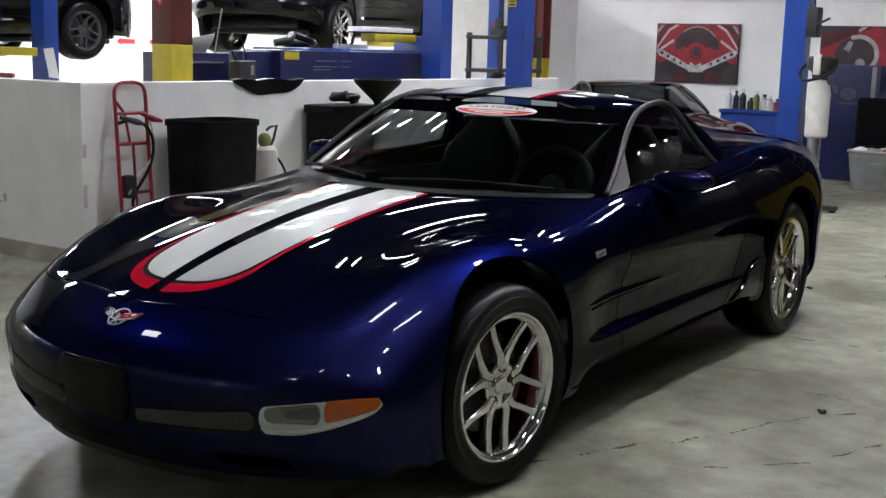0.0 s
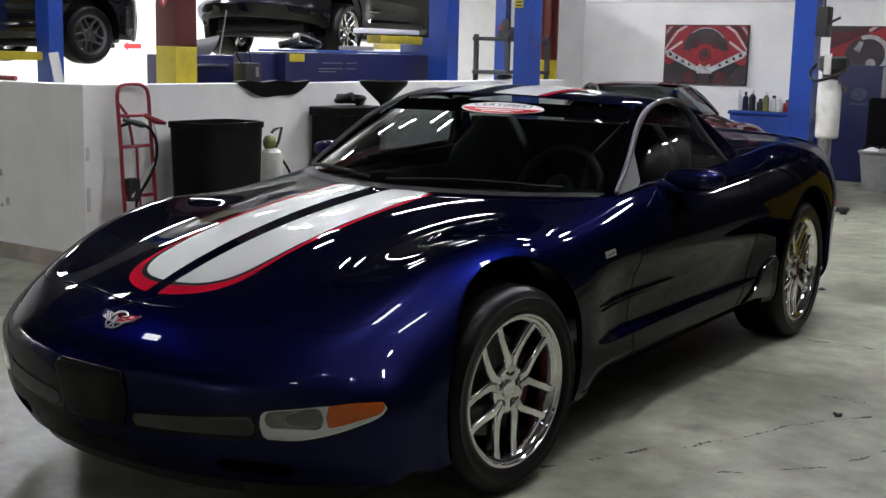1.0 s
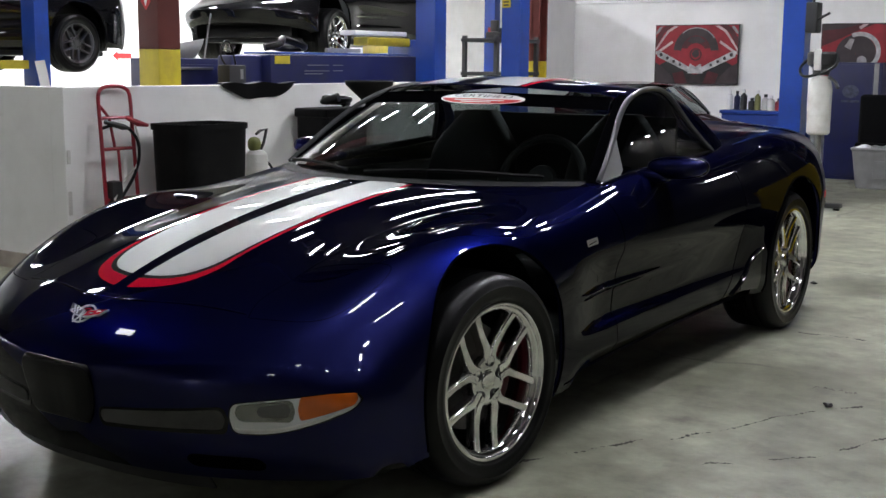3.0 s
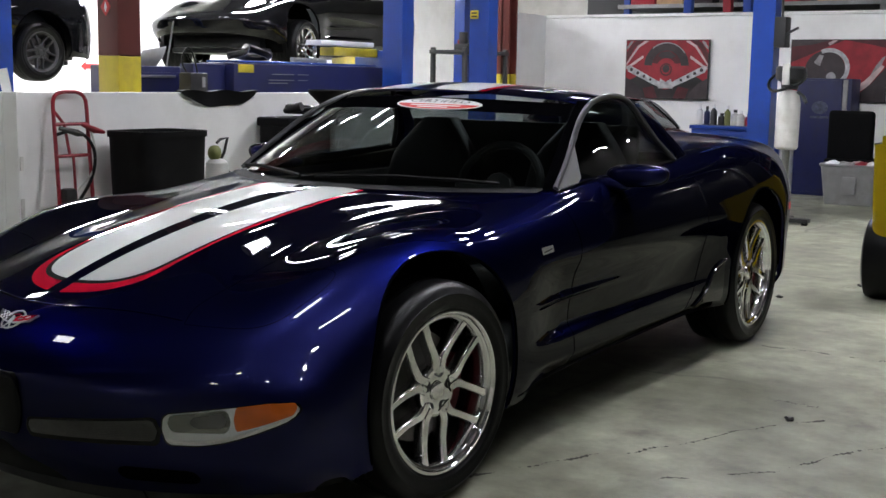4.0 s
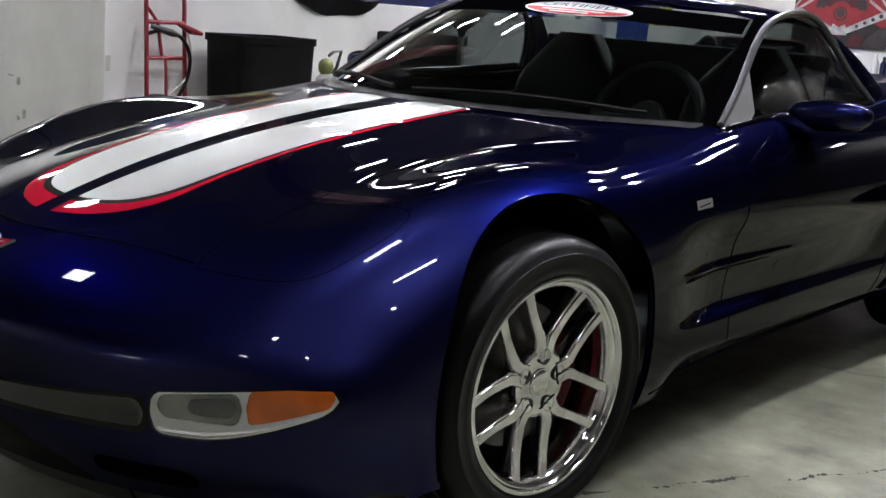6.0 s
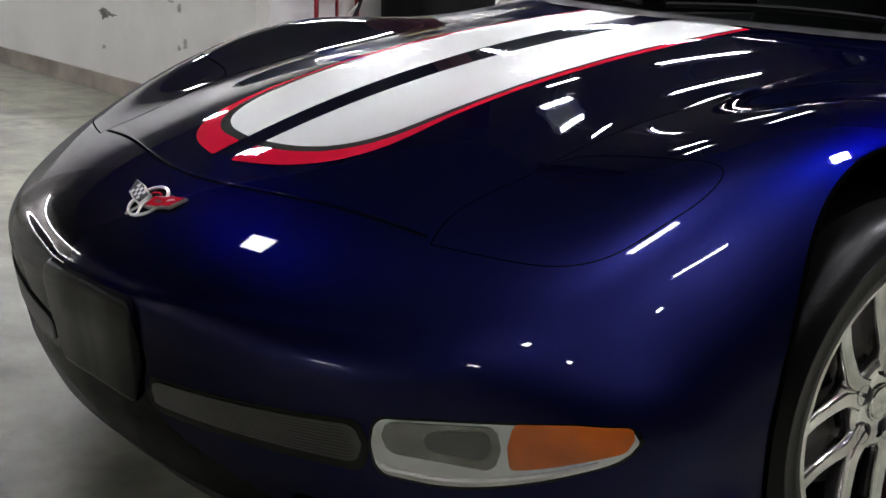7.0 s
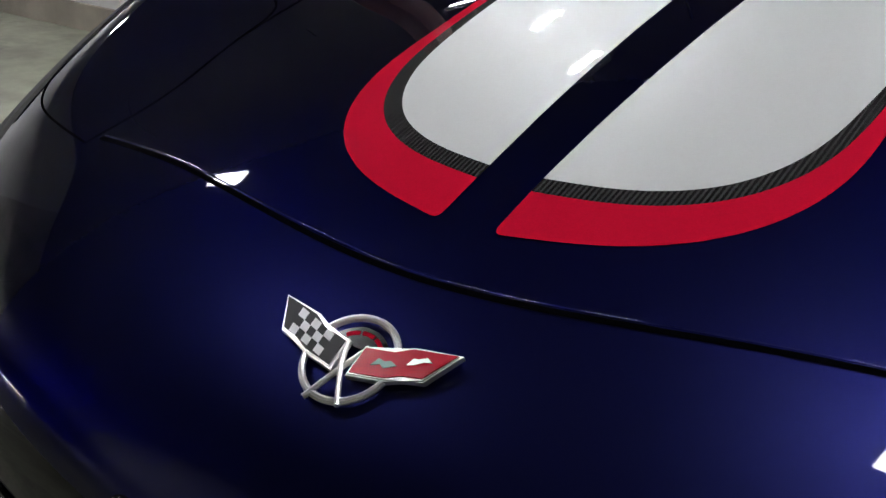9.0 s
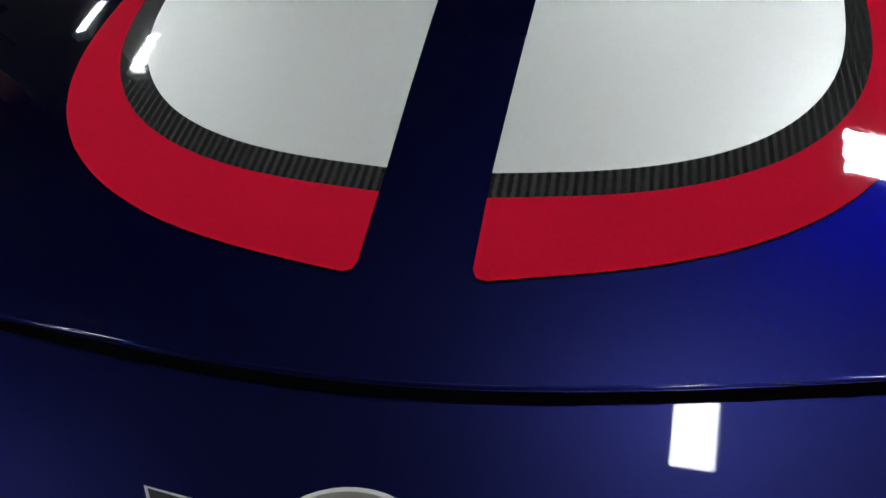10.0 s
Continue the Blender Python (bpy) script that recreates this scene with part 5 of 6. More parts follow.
cab1 = thing("charger_cable", "black jumper cable with clamps hung on the hand truck", "cable")
part("cable", tube(curve_points([lean(1.72, .86), (-2.87, 1.80, .88), (-2.85, 1.90, .80), (-2.83, 1.88, .62), (-2.81, 1.76, .48), (-2.79, 1.70, .40), (-2.77, 1.74, .28)], 40), .010, 8), M_RUBBER, cab1)
part("cable", tube(curve_points([(-2.88, 1.92, .88), (-2.86, 1.93, .78), (-2.84, 1.90, .66), (-2.81, 1.76, .55), (-2.79, 1.67, .45)], 30), .006, 8), M_TANKWHITE, cab1)
part("clamp", tube([(-2.89, 1.70, .90), (-2.85, 1.80, .87), (-2.85, 1.84, .86)], [.012, .020, .010], 8), M_PLASTIC, cab1, "black clamp")
part("clamp", tube([(-2.90, 1.87, .92), (-2.86, 1.93, .885), (-2.86, 2.0, .87)], [.012, .020, .010], 8), M_REDPAINT, cab1, "red clamp")
part("charger", boxes((-2.86, 1.66, .42, -2.79, 1.74, .56), bevel=.02), M_PLASTIC, cab1, "black charger box")
bin_ = thing("rubbish_bin", "large square black plastic bin against the partition", "bin", pose(-2.68, 2.255, 0))


def bin_side(u, v, a, b, z0, z1, grow=.14):
    """A tapered wall on a square plan with rounded corners."""
    q = lambda t: math.copysign(abs(t) ** .36, t)
    k = 1 + grow * (u - 1)
    return Vector((a * k * q(math.cos(2 * math.pi * v)), b * k * q(math.sin(2 * math.pi * v)), z0 + (z1 - z0) * u))


part("tub", thicken(grid(lambda u, v: bin_side(u, v, .185, .262, .004, .862, .10), 10, 64, close_v=True), .006), M_BIN, bin_, angle=50)
part("bottom", boxes((-.15, -.22, 0, .15, .22, .02), bevel=.006), M_BIN, bin_)
part("rim", thicken(grid(lambda u, v: bin_side(u, v, .193, .272, .845, .882, .0), 2, 64, close_v=True), .012), M_BIN, bin_, angle=50)
spray = thing("sprayer", "white garden sprayer with an olive cap and black handle", "sprayer", pose(-2.80, 2.88, 0))
part("tank", lathe([(0, .0), (.066, .0), (.074, .015), (.076, .60), (.07, .65), (.045, .675), (0, .68)], "z", 32), M_TANKWHITE, spray)
part("cap", ellipsoid(bmesh.new(), (0, -.02, .715), (.042, .045, .05), 2.2, 12, 20), M_OLIVE, spray, "olive funnel cap")
part("handle", tube([(0, .03, .66), (0, .07, .72), (0, .10, .81), (0, .03, .80), (0, .0, .78)], .010, 8), M_PLASTIC, spray, "black handle")
part("hose", tube(curve_points([(0, .05, .64), (.06, .12, .5), (.04, .14, .3), (.02, .12, .1)], 16), .008, 6), M_RUBBER, spray)
tubx = thing("storage_tub", "tall black plastic tub with a hose on top", "tub", pose(-2.82, 3.66, 0))
part("body", box(bmesh.new(), -.14, -.205, 0, .14, .33, .90, .04, 4), M_BIN, tubx)
part("lid", box(bmesh.new(), -.15, -.215, .87, .15, .34, .935, .02, 3), M_BIN, tubx)
hose = thing("coiled_hose", "dark coiled hose lying on the tub", "hose", pose(-2.82, 3.72, .935))
part("hose", tube([(.08 * math.cos(a), .11 * math.sin(a) + .02 * a / 6, .026 + .004 * a) for a in np.linspace(0, 11, 60)], .022, 8), M_RUBBER, hose)
part("nozzle", tube([(.0, -.10, .05), (.10, -.08, .075)], .032, 12), M_PLASTIC, hose)
fun = thing("drain_funnel", "black oil drain funnel on a white stand", "drain funnel", pose(-2.49, 3.70, 0))
part("bowl", lathe([(.018, .93), (.03, .97), (.06, 1.00), (.165, 1.10), (.172, 1.125), (.168, 1.13), (.158, 1.115), (.05, 1.015), (.02, .985)], "z", 40), M_BIN, fun)
part("pole", lathe([(.02, .36), (.02, .94)], "z", 16), M_TANKWHITE, fun)
part("drum", lathe([(0, .06), (.17, .06), (.18, .08), (.18, .34), (.16, .38), (0, .39)], "z", 32), M_BIN, fun)
part("foot", lathe([(0, 0), (.2, 0), (.2, .05), (.17, .06), (0, .06)], "z", 32), M_PLASTIC, fun)
mat_ = thing("rubber_mat", "black rubber mat draped over the partition top", "mat", None)
part("mat", thicken(grid(lambda u, v: Vector((-2.985 + .012 * math.sin(9 * v) - (.16 * max(0, u - .5)), 2.75 + .72 * v + .03 * u, 1.112 - (.012 + .095 * max(0, 1 - (2 * v - 1) ** 2) ** .8) * max(0, 1 - 2 * u) ** .8 + .006 * math.sin(14 * v))), 12, 24), .008), M_RUBBER, mat_)
bar = thing("pry_bar", "red handled tool lying on the partition top", "tool", pose(-4.2, 1.56, 1.10))
part("rod", tube([(-.5, 0, .018), (.5, .0, .018)], .016, 8), M_REDPAINT, bar)
pap = thing("notice", "white paper notice hanging on the lift post", "notice", pose(-7.74, 4.86, .95, 0, 0, 40))
part("paper", thicken(grid(lambda u, v: Vector((.07 + .10 * u - .05 * v, .01 * math.sin(4 * v), .29 * v + .03 * u * (v - .5))), 4, 8), .0015), M_PAPERWHITE, pap)
for z0, z1 in ((.66, .74), (.36, .50)):
    hg = thing("hinge", "grey steel strap on the partition corner", "hinge", pose(-3.0, 1.52, 0))
    part("strap", boxes((.001, -.012, z0, .008, .012, z1), bevel=.003), M_GREYPANEL, hg)


def scuff(x, z, w, h, seed):
    """A ragged smear of dirt on the partition's end face."""
    pts = []
    for i in range(36):
        a = 2 * math.pi * i / 36
        r = .55 + .75 * abs(noise.noise(Vector((2.2 * math.cos(a), 2.2 * math.sin(a), seed))) + .25)
        pts.append((w / 2 * r * math.cos(a), h / 2 * r * math.sin(a)))
    return prism(pts, .0012, m=Matrix.Translation((x, 1.4995, z)) @ pose(0, 0, 0, 90))


M_SMEAR = surface("wall_smear", (.20, .20, .185), .7, var=.45, scale=22)
M_SMEARPALE = surface("pale_wall_smear", (.46, .455, .44), .7, var=.2, scale=22)
for k, (x, z, w, h, mat) in enumerate(((-4.60, .44, .16, .07, M_SMEAR), (-4.52, .435, .10, .018, M_SMEAR), (-3.80, .53, .05, .05, M_SMEARPALE), (-3.88, .56, .07, .012, M_SMEARPALE), (-3.74, .36, .05, .07, M_SMEARPALE), (-3.80, .33, .04, .03, M_SMEARPALE), (-4.61, .25, .05, .03, M_SMEARPALE))):
    structure("wall_scuff_%d" % (k + 1), scuff(x, z, w, h, k * 2.3), mat, "dirty smear on the white partition")

# ---- along the back partition ----
def picture(x0, x1, z0, z1, label):
    t = thing("canvas_picture", label, "picture", pose(x0, 10.997, z0))
    part("canvas", boxes((0, -.035, 0, x1 - x0, 0, z1 - z0), bevel=.004), M_INK, t)
    return t


def flat(parent, name, outline, mat, k):
    """A flat painted shape on a canvas, in metres from its lower left corner."""
    m = Matrix.Translation((0, -.0352 - .0008 * k, 0)) @ pose(0, 0, 0, 90, 0, 0)
    part(name, prism(outline, .0006, m=m), mat, parent, smooth=False)


def arc(cx, cy, r0, r1, a0, a1, n=28, sy=1.0):
    o = [(cx + r1 * math.cos(radians(a0 + (a1 - a0) * i / n)), cy + sy * r1 * math.sin(radians(a0 + (a1 - a0) * i / n))) for i in range(n + 1)]
    return o + [(cx + r0 * math.cos(radians(a1 + (a0 - a1) * i / n)), cy + sy * r0 * math.sin(radians(a1 + (a0 - a1) * i / n))) for i in range(n + 1)]


M_INKRED = surface("red_ink", (.26, .010, .02), .5, var=.25, scale=9)
M_INKDEEP = surface("deep_red_ink", (.07, .008, .012), .5, var=.3, scale=9)
M_INKDARK = surface("dark_ink", (.035, .025, .028), .5, var=.3, scale=9)
M_INKGREY = surface("grey_ink", (.26, .25, .255), .5, var=.3, scale=12)
M_INKPALE = surface("pale_pink_ink", (.50, .38, .38), .5, var=.25, scale=14)
M_INKSHINE = surface("silver_ink", (.40, .40, .41), .5, var=.35, scale=18)
pic1 = picture(-3.612, -2.532, 1.025, 1.745, "canvas print of a red and black steering wheel")
flat(pic1, "shape", [(.01, .20), (.20, .30), (.54, .10), (.88, .30), (1.07, .20), (1.07, .71), (.01, .71)], M_INKRED, 1)
# lit dashboard rims at both sides
for s in (-1, 1):
    m = lambda pts, s=s: [(.54 + s * x, y) for x, y in pts]
    flat(pic1, "shape", m([(.30, .71), (.42, .62), (.53, .44), (.53, .56), (.46, .67), (.40, .71)]), M_INKDEEP, 2)
    flat(pic1, "shape", m([(.24, .70), (.36, .63), (.47, .48), (.53, .40), (.53, .43), (.48, .51), (.38, .65), (.28, .71)]), M_INKPALE, 3)
    flat(pic1, "shape", m([(.44, .70), (.50, .62), (.53, .60), (.53, .63), (.48, .70)]), M_INKGREY, 3)
    flat(pic1, "shape", m([(.30, .50), (.42, .42), (.53, .36), (.53, .38), (.43, .45), (.31, .53)]), M_INKPALE, 4)
    flat(pic1, "shape", m([(.53, .01), (.53, .26), (.42, .20), (.30, .08), (.28, .01)]), M_INKDARK, 2)
    flat(pic1, "shape", m([(.10, .01), (.26, .01), (.30, .13), (.16, .16)]), M_INKDEEP, 3)
    # perforated silver spokes in a V
    flat(pic1, "spoke", m([(.06, .20), (.10, .15), (.50, .33), (.53, .40), (.48, .41)]), M_INKSHINE, 5)
    for k in range(4):
        flat(pic1, "hole", arc(.54 + s * (.20 + .085 * k), .235 + .040 * k, .001, .017 + .002 * k, 0, 360, 12), M_INKDARK, 6)
flat(pic1, "rim", arc(.54, .40, .19, .29, 2, 178), M_INKDARK, 4)
flat(pic1, "rim_shine", arc(.54, .40, .275, .288, 35, 130), M_INKGREY, 5)
flat(pic1, "dial", arc(.54, .42, .001, .188, 5, 175), M_INKDEEP, 3)
flat(pic1, "dial_shine", [(.43, .52), (.47, .57), (.58, .58), (.66, .52), (.62, .50), (.48, .50)], M_INKDARK, 4)
flat(pic1, "hub", arc(.54, .36, .001, .135, 0, 360), M_INKRED, 5)
flat(pic1, "hub_ring", arc(.54, .36, .060, .078, 0, 360), M_INKDEEP, 6)
flat(pic1, "hub_cap", arc(.54, .37, .001, .048, 0, 360), M_INKDARK, 7)
flat(pic1, "hub_base", [(.44, .13), (.64, .13), (.61, .25), (.54, .21), (.47, .25)], M_INKSHINE, 6)
flat(pic1, "shape", [(.47, .01), (.61, .01), (.60, .12), (.48, .12)], M_INKDARK, 4)
pic2 = picture(-1.553, -.475, 1.04, 1.74, "canvas print of a red car hood with a chrome headlamp")
flat(pic2, "shape", [(.01, .01), (1.07, .01), (1.07, .69), (.01, .69)], M_INKRED, 1)
flat(pic2, "shape", [(.01, .44), (.20, .52), (.42, .62), (.60, .69), (.30, .69), (.01, .62)], M_INKDEEP, 2)
flat(pic2, "shape", [(.01, .62), (.24, .64), (.44, .69), (.01, .69)], M_INKDARK, 3)
flat(pic2, "shape", [(.62, .69), (.90, .64), (1.07, .60), (1.07, .69)], M_INKDEEP, 2)
flat(pic2, "shape", [(.42, .66), (.47, .69), (.53, .69), (.44, .63)], M_INKPALE, 4)
flat(pic2, "lamp_bowl", arc(.40, .36, .001, .225, 0, 360, 40, .95), M_INKDARK, 3)
flat(pic2, "lamp_ring", arc(.44, .38, .185, .235, -70, 115, 30, .95), M_INKSHINE, 4)
flat(pic2, "lamp_shine", [(.27, .44), (.33, .53), (.38, .52), (.34, .40)], M_INKGREY, 5)
flat(pic2, "lamp_glint", arc(.47, .28, .001, .055, 0, 360, 20), M_INKGREY, 5)
flat(pic2, "shape", [(.10, .01), (.50, .01), (.55, .12), (.30, .16)], M_INKDEEP, 2)
flat(pic2, "shape", [(.70, .01), (1.07, .01), (1.07, .40), (.92, .22)], M_INKDARK, 2)
flat(pic2, "bumper", [(.62, .10), (.70, .04), (.90, .20), (1.05, .40), (1.02, .42), (.84, .24)], M_INKPALE, 4)
flat(pic2, "shape", [(.90, .30), (1.0, .38), (1.06, .52), (1.02, .50), (.95, .40)], M_INKGREY, 3)
M_FADED = surface("faded_print", (.045, .05, .085), .6, var=.5, scale=30)
locker = thing("steel_locker", "navy blue steel locker against the back partition", "locker", pose(-1.35, 10.6, 0))
part("body", boxes((0, 0, 0, .60, .38, 1.30), bevel=.006), M_NAVY, locker)
part("door", boxes((.01, -.018, .04, .50, -.002, 1.28), bevel=.004), M_NAVY, locker, "navy locker door")
part("side_strip", boxes((.51, -.016, .02, .56, -.002, 1.29), bevel=.003), M_GREYTOTE, locker, "pale edge strip")
part("door_mark", prism(arc(.27, .98, .001, .09, 0, 360, 24, .8), .002, m=Matrix.Translation((0, -.0205, 0)) @ pose(0, 0, 0, 90, 0, 0)), M_FADED, locker, "faded round grey emblem")
part("door_mark_bar", boxes((.17, -.0225, .86, .37, -.0195, .885), bevel=0), M_FADED, locker)
tote = thing("tote_box", "grey plastic tote filled with rags", "tote", pose(-.80, 9.62, 0))


def tote_side(u, v):
    q = lambda t: math.copysign(abs(t) ** .35, t)
    a = 2 * math.pi * v
    return Vector((.31 + (.25 + .05 * u) * q(math.cos(a)), .20 + (.16 + .04 * u) * q(math.sin(a)), .01 + .40 * u))


part("tub", thicken(grid(tote_side, 8, 48, close_v=True), .005), M_GREYTOTE, tote)
part("rim", tube([tote_side(1, i / 60) + Vector((0, 0, 0)) for i in range(60)], .016, 8, closed=True), M_GREYTOTE, tote)
part("tub_floor", boxes((.08, .06, .0, .54, .34, .012)), M_GREYTOTE, tote)
part("label_recess", boxes((.26, -.022, .12, .40, -.004, .30), bevel=.01), M_GREYMETAL, tote)
for i, (x, y, mat) in enumerate(((.12, .2, M_PAPERWHITE), (.26, .16, M_GREYTOTE), (.40, .2, M_REDPAINT), (.51, .22, M_TANKWHITE), (.34, .28, M_TANKWHITE))):
    rag = thing("shop_rag", "crumpled shop rag in the tote", "rag", pose(-.80 + x, 9.62 + y, .36), "rags in the tote")
    bm = ellipsoid(bmesh.new(), (0, 0, .03), (.10, .09, .055), 2.0, 14, 22)
    for v in bm.verts:
        v.co += noise.noise_vector(v.co * 22 + Vector((i * 3, 0, 0))) * .018
    part("cloth", bm, mat, rag)
chair = thing("office_chair", "black padded office chair behind the tote", "chair", pose(-.585, 10.05, 0))
part("backrest", box(bmesh.new(), -.235, -.06, .42, .235, .04, .965, .05, 4), M_FABRIC, chair)
part("seat", box(bmesh.new(), -.25, -.10, .38, .25, .38, .46, .03, 3), M_FABRIC, chair)
part("stem", lathe([(.03, .05), (.03, .40)], "z", 16, m=Matrix.Translation((0, .14, 0))), M_PLASTIC, chair)
for k in range(5):
    a = radians(72 * k)
    part("leg", tube([(0, .14, .10), (.26 * math.cos(a), .14 + .26 * math.sin(a), .05)], .022, 8), M_PLASTIC, chair)
    part("caster", ellipsoid(bmesh.new(), (.26 * math.cos(a), .14 + .26 * math.sin(a), .028), (.028, .028, .028), 2, 8, 12), M_PLASTIC, chair)
part("armrest", boxes((.25, -.05, .60, .31, .28, .64), (.26, .1, .44, .30, .16, .60), bevel=.012), M_PLASTIC, chair)
bench = thing("workbench", "blue steel bench with bottles against the back partition", "bench", pose(-2.56, 10.5, 0))
part("top", boxes((0, 0, .70, .98, .46, .74), bevel=.006), M_POST, bench)
part("front", boxes((.02, .02, .05, .96, .06, .698), bevel=.005), M_POST, bench)
for x in (.03, .90):
    part("leg", boxes((x, .38, 0, x + .05, .44, .698), bevel=.005), M_POST, bench)
for i, (x, h, r, mat, lab) in enumerate(((.08, .22, .035, M_PAPERWHITE, "white spray bottle"), (.17, .20, .034, M_NAVY, "blue bottle"), (.29, .22, .04, M_PLASTIC, "black bottle"), (.40, .13, .045, M_PLASTIC, "squat black jar"), (.50, .21, .036, M_OLIVE, "yellow-green spray bottle"), (.60, .17, .045, M_TANKWHITE, "white jug"), (.70, .16, .042, M_TANKWHITE, "white tub"), (.80, .13, .045, M_REDPAINT, "red tin"), (.89, .20, .04, M_GREYTOTE, "grey can"))):
    b = thing("bottle", lab + " standing on the blue bench", "bottle", pose(-2.56 + .80 * x, 10.66 + .04 * (i % 2), .742), "bottles on the bench")
    part("body", lathe([(0, 0), (r, 0), (r, h * .68), (r * .85, h * .78), (r * .4, h * .84), (r * .4, h), (0, h)], "z", 20), mat, b)
    part("cap", lathe([(r * .48, h * .9), (r * .48, h * 1.08), (0, h * 1.09)], "z", 14), M_PLASTIC if i % 2 else M_PAPERWHITE, b)
drain = thing("fluid_drain", "white fluid drain tank with a black head on a steel pole", "drain tank", pose(-.52, 7.6, 0))
part("base", boxes((-.22, -.05, 0.02, .24, .05, .06), (-.05, -.24, .02, .05, .2, .06), bevel=.012), M_PLASTIC, drain)
for sx, sy in ((-.2, 0), (.2, 0), (0, -.2), (0, .17)):
    part("caster", lathe([(0, 0), (.03, 0), (.03, .02), (0, .02)], "z", 12, m=Matrix.Translation((sx, sy, 0))), M_RUBBER, drain)
part("pole", lathe([(.032, .05), (.032, .68)], "z", 16), M_STEEL, drain)
part("tank", lathe([(0, .66), (.085, .66), (.10, .68), (.102, 1.06), (.085, 1.14), (.06, 1.17), (0, 1.18)], "z", 32), M_TANKWHITE, drain, "white translucent tank")
part("head", lathe([(0, 1.18), (.07, 1.18), (.075, 1.24), (.12, 1.27), (.125, 1.36), (.11, 1.38), (0, 1.38)], "z", 24), M_PLASTIC, drain, "black pump head")
part("gauge", boxes((-.03, -.135, 1.22, .03, -.10, 1.40), bevel=.006), M_TANKWHITE, drain)
part("hose", tube(curve_points([(-.11, 0, 1.32), (-.17, -.03, 1.25), (-.12, -.12, 1.17), (.02, -.15, 1.19), (.15, -.08, 1.27), (.13, 0, 1.36)], 30), .013, 8), M_RUBBER, drain)
part("tap", tube([(.09, -.05, 1.16), (.15, -.08, 1.12), (.18, -.10, 1.07)], .016, 8), M_PLASTIC, drain)

# ---- stored goods beyond the back partition ----
stor = thing("storage_shelf", "dark storage shelving beyond the back partition", "shelving", pose(-3.9, 11.6, 0))
for x in (0, 1.6, 3.2, 4.8, 6.4):
    part("upright", boxes((x - .04, -.04, 0, x + .04, .04, 3.6), bevel=.005), M_POST if x != 3.2 else M_GREYMETAL, stor)
for z in (2.16, 2.9, 3.5):
    part("deck", boxes((-.1, -.1, z, 6.6, .8, z + .05), bevel=.004), M_GREYMETAL, stor)
part("back_panel", boxes((-1.0, .85, 0, 8.0, .9, 3.8), bevel=0), M_PLASTIC, stor)
random.seed(5)
for i in range(16):
    x, h, w = -3.85 + .40 * i + random.uniform(-.04, .04), random.uniform(.14, .42), random.uniform(.2, .36)
    mat, lab = random.choice(((M_WOOD, "brown cardboard box"), (M_INKDARK, "dark parts box"), (M_GREYTOTE, "grey parts box"), (M_PLASTIC, "black parts box"), (M_INKRED, "red parts box")))
    b = thing("stored_box", lab + " on the storage shelf", "box", pose(x, 11.55, 2.21), "boxes on the storage shelf")
    part("carton", box(bmesh.new(), 0, 0, 0, w, .4, h, .006), mat, b)
    part("flap", boxes((.02, .02, h + .0005, w - .02, .38, h + .006), bevel=0), mat, b)
for x, mat, lab in ((-2.95, M_POST, "blue upright bar"), (-2.45, M_INKRED, "red upright bar"), (-2.2, M_POST, "blue upright bar"), (.45, M_POST, "blue upright bar")):
    b = thing("upright_bar", lab + " standing on the partition ledge", "bar", pose(x, 11.3, 2.062))
    part("bar", boxes((-.05, -.05, 0, .05, .05, 1.2), bevel=.006), mat, b)
structure("trim_ledge", boxes((-4.76, 10.985, 2.024, .6, 11.45, 2.06), bevel=.004), M_WHITE, "white ledge on top of the back partition")

# ---- forklift at the side ----
fork = thing("forklift", "yellow forklift with a rounded counterweight and black tyres", "forklift", pose(1.03, 4.12, 0) @ Matrix.Diagonal((.78, .72, 1, 1)))


def counterweight(u, v):
    """A heavy rounded block, narrower towards the floor."""
    a = 2 * math.pi * v
    q = lambda t: math.copysign(abs(t) ** .22, t)
    k = 1 - .05 * (1 - u) ** 2
    return Vector((.52 + .52 * k * q(math.cos(a)), .20 + .20 * k * q(math.sin(a)), .36 + .58 * u))


bm = grid(counterweight, 10, 72, close_v=True)
for lvl in (.36, .94):
    bm.faces.new([v for v in bm.verts if abs(v.co.z - lvl) < 1e-4])
bmesh.ops.recalc_face_normals(bm, faces=bm.faces)
bmesh.ops.bevel(bm, geom=[e for e in bm.edges if all(abs(v.co.z - .94) < 1e-4 for v in e.verts)], offset=.05, segments=4, affect="EDGES")
part("counterweight", bm, M_YELLOWCAR, fork, "yellow painted counterweight", angle=50)
part("skirt", prism([(.02, .36), (1.02, .36), (.90, .12), (.14, .12)], .24, m=Matrix.Translation((0, .34, 0)) @ pose(0, 0, 0, 90, 0, 0)), M_YELLOWCAR, fork, "yellow lower skirt")
part("chassis", boxes((.08, .41, .22, .96, 1.95, .62), bevel=.03), M_PLASTIC, fork, "black chassis")
part("seat_deck", boxes((.10, .41, .624, .94, 1.50, .93), bevel=.04), M_PLASTIC, fork, "black engine deck")
part("driver_seat", boxes((.28, .95, .932, .76, 1.40, 1.06), (.28, .90, 1.0, .76, 1.0, 1.48), bevel=.04), M_LEATHER, fork, "black driver seat")
for x in (.16, .88):
    for y in (.90, 1.92):
        part("guard_post", boxes((x - .03, y - .03, .60, x + .03, y + .03, 2.05), bevel=.006), M_PLASTIC, fork)
part("guard_roof", boxes((.10, .84, 2.052, .94, 1.98, 2.10), bevel=.01), M_PLASTIC, fork, "black overhead guard")
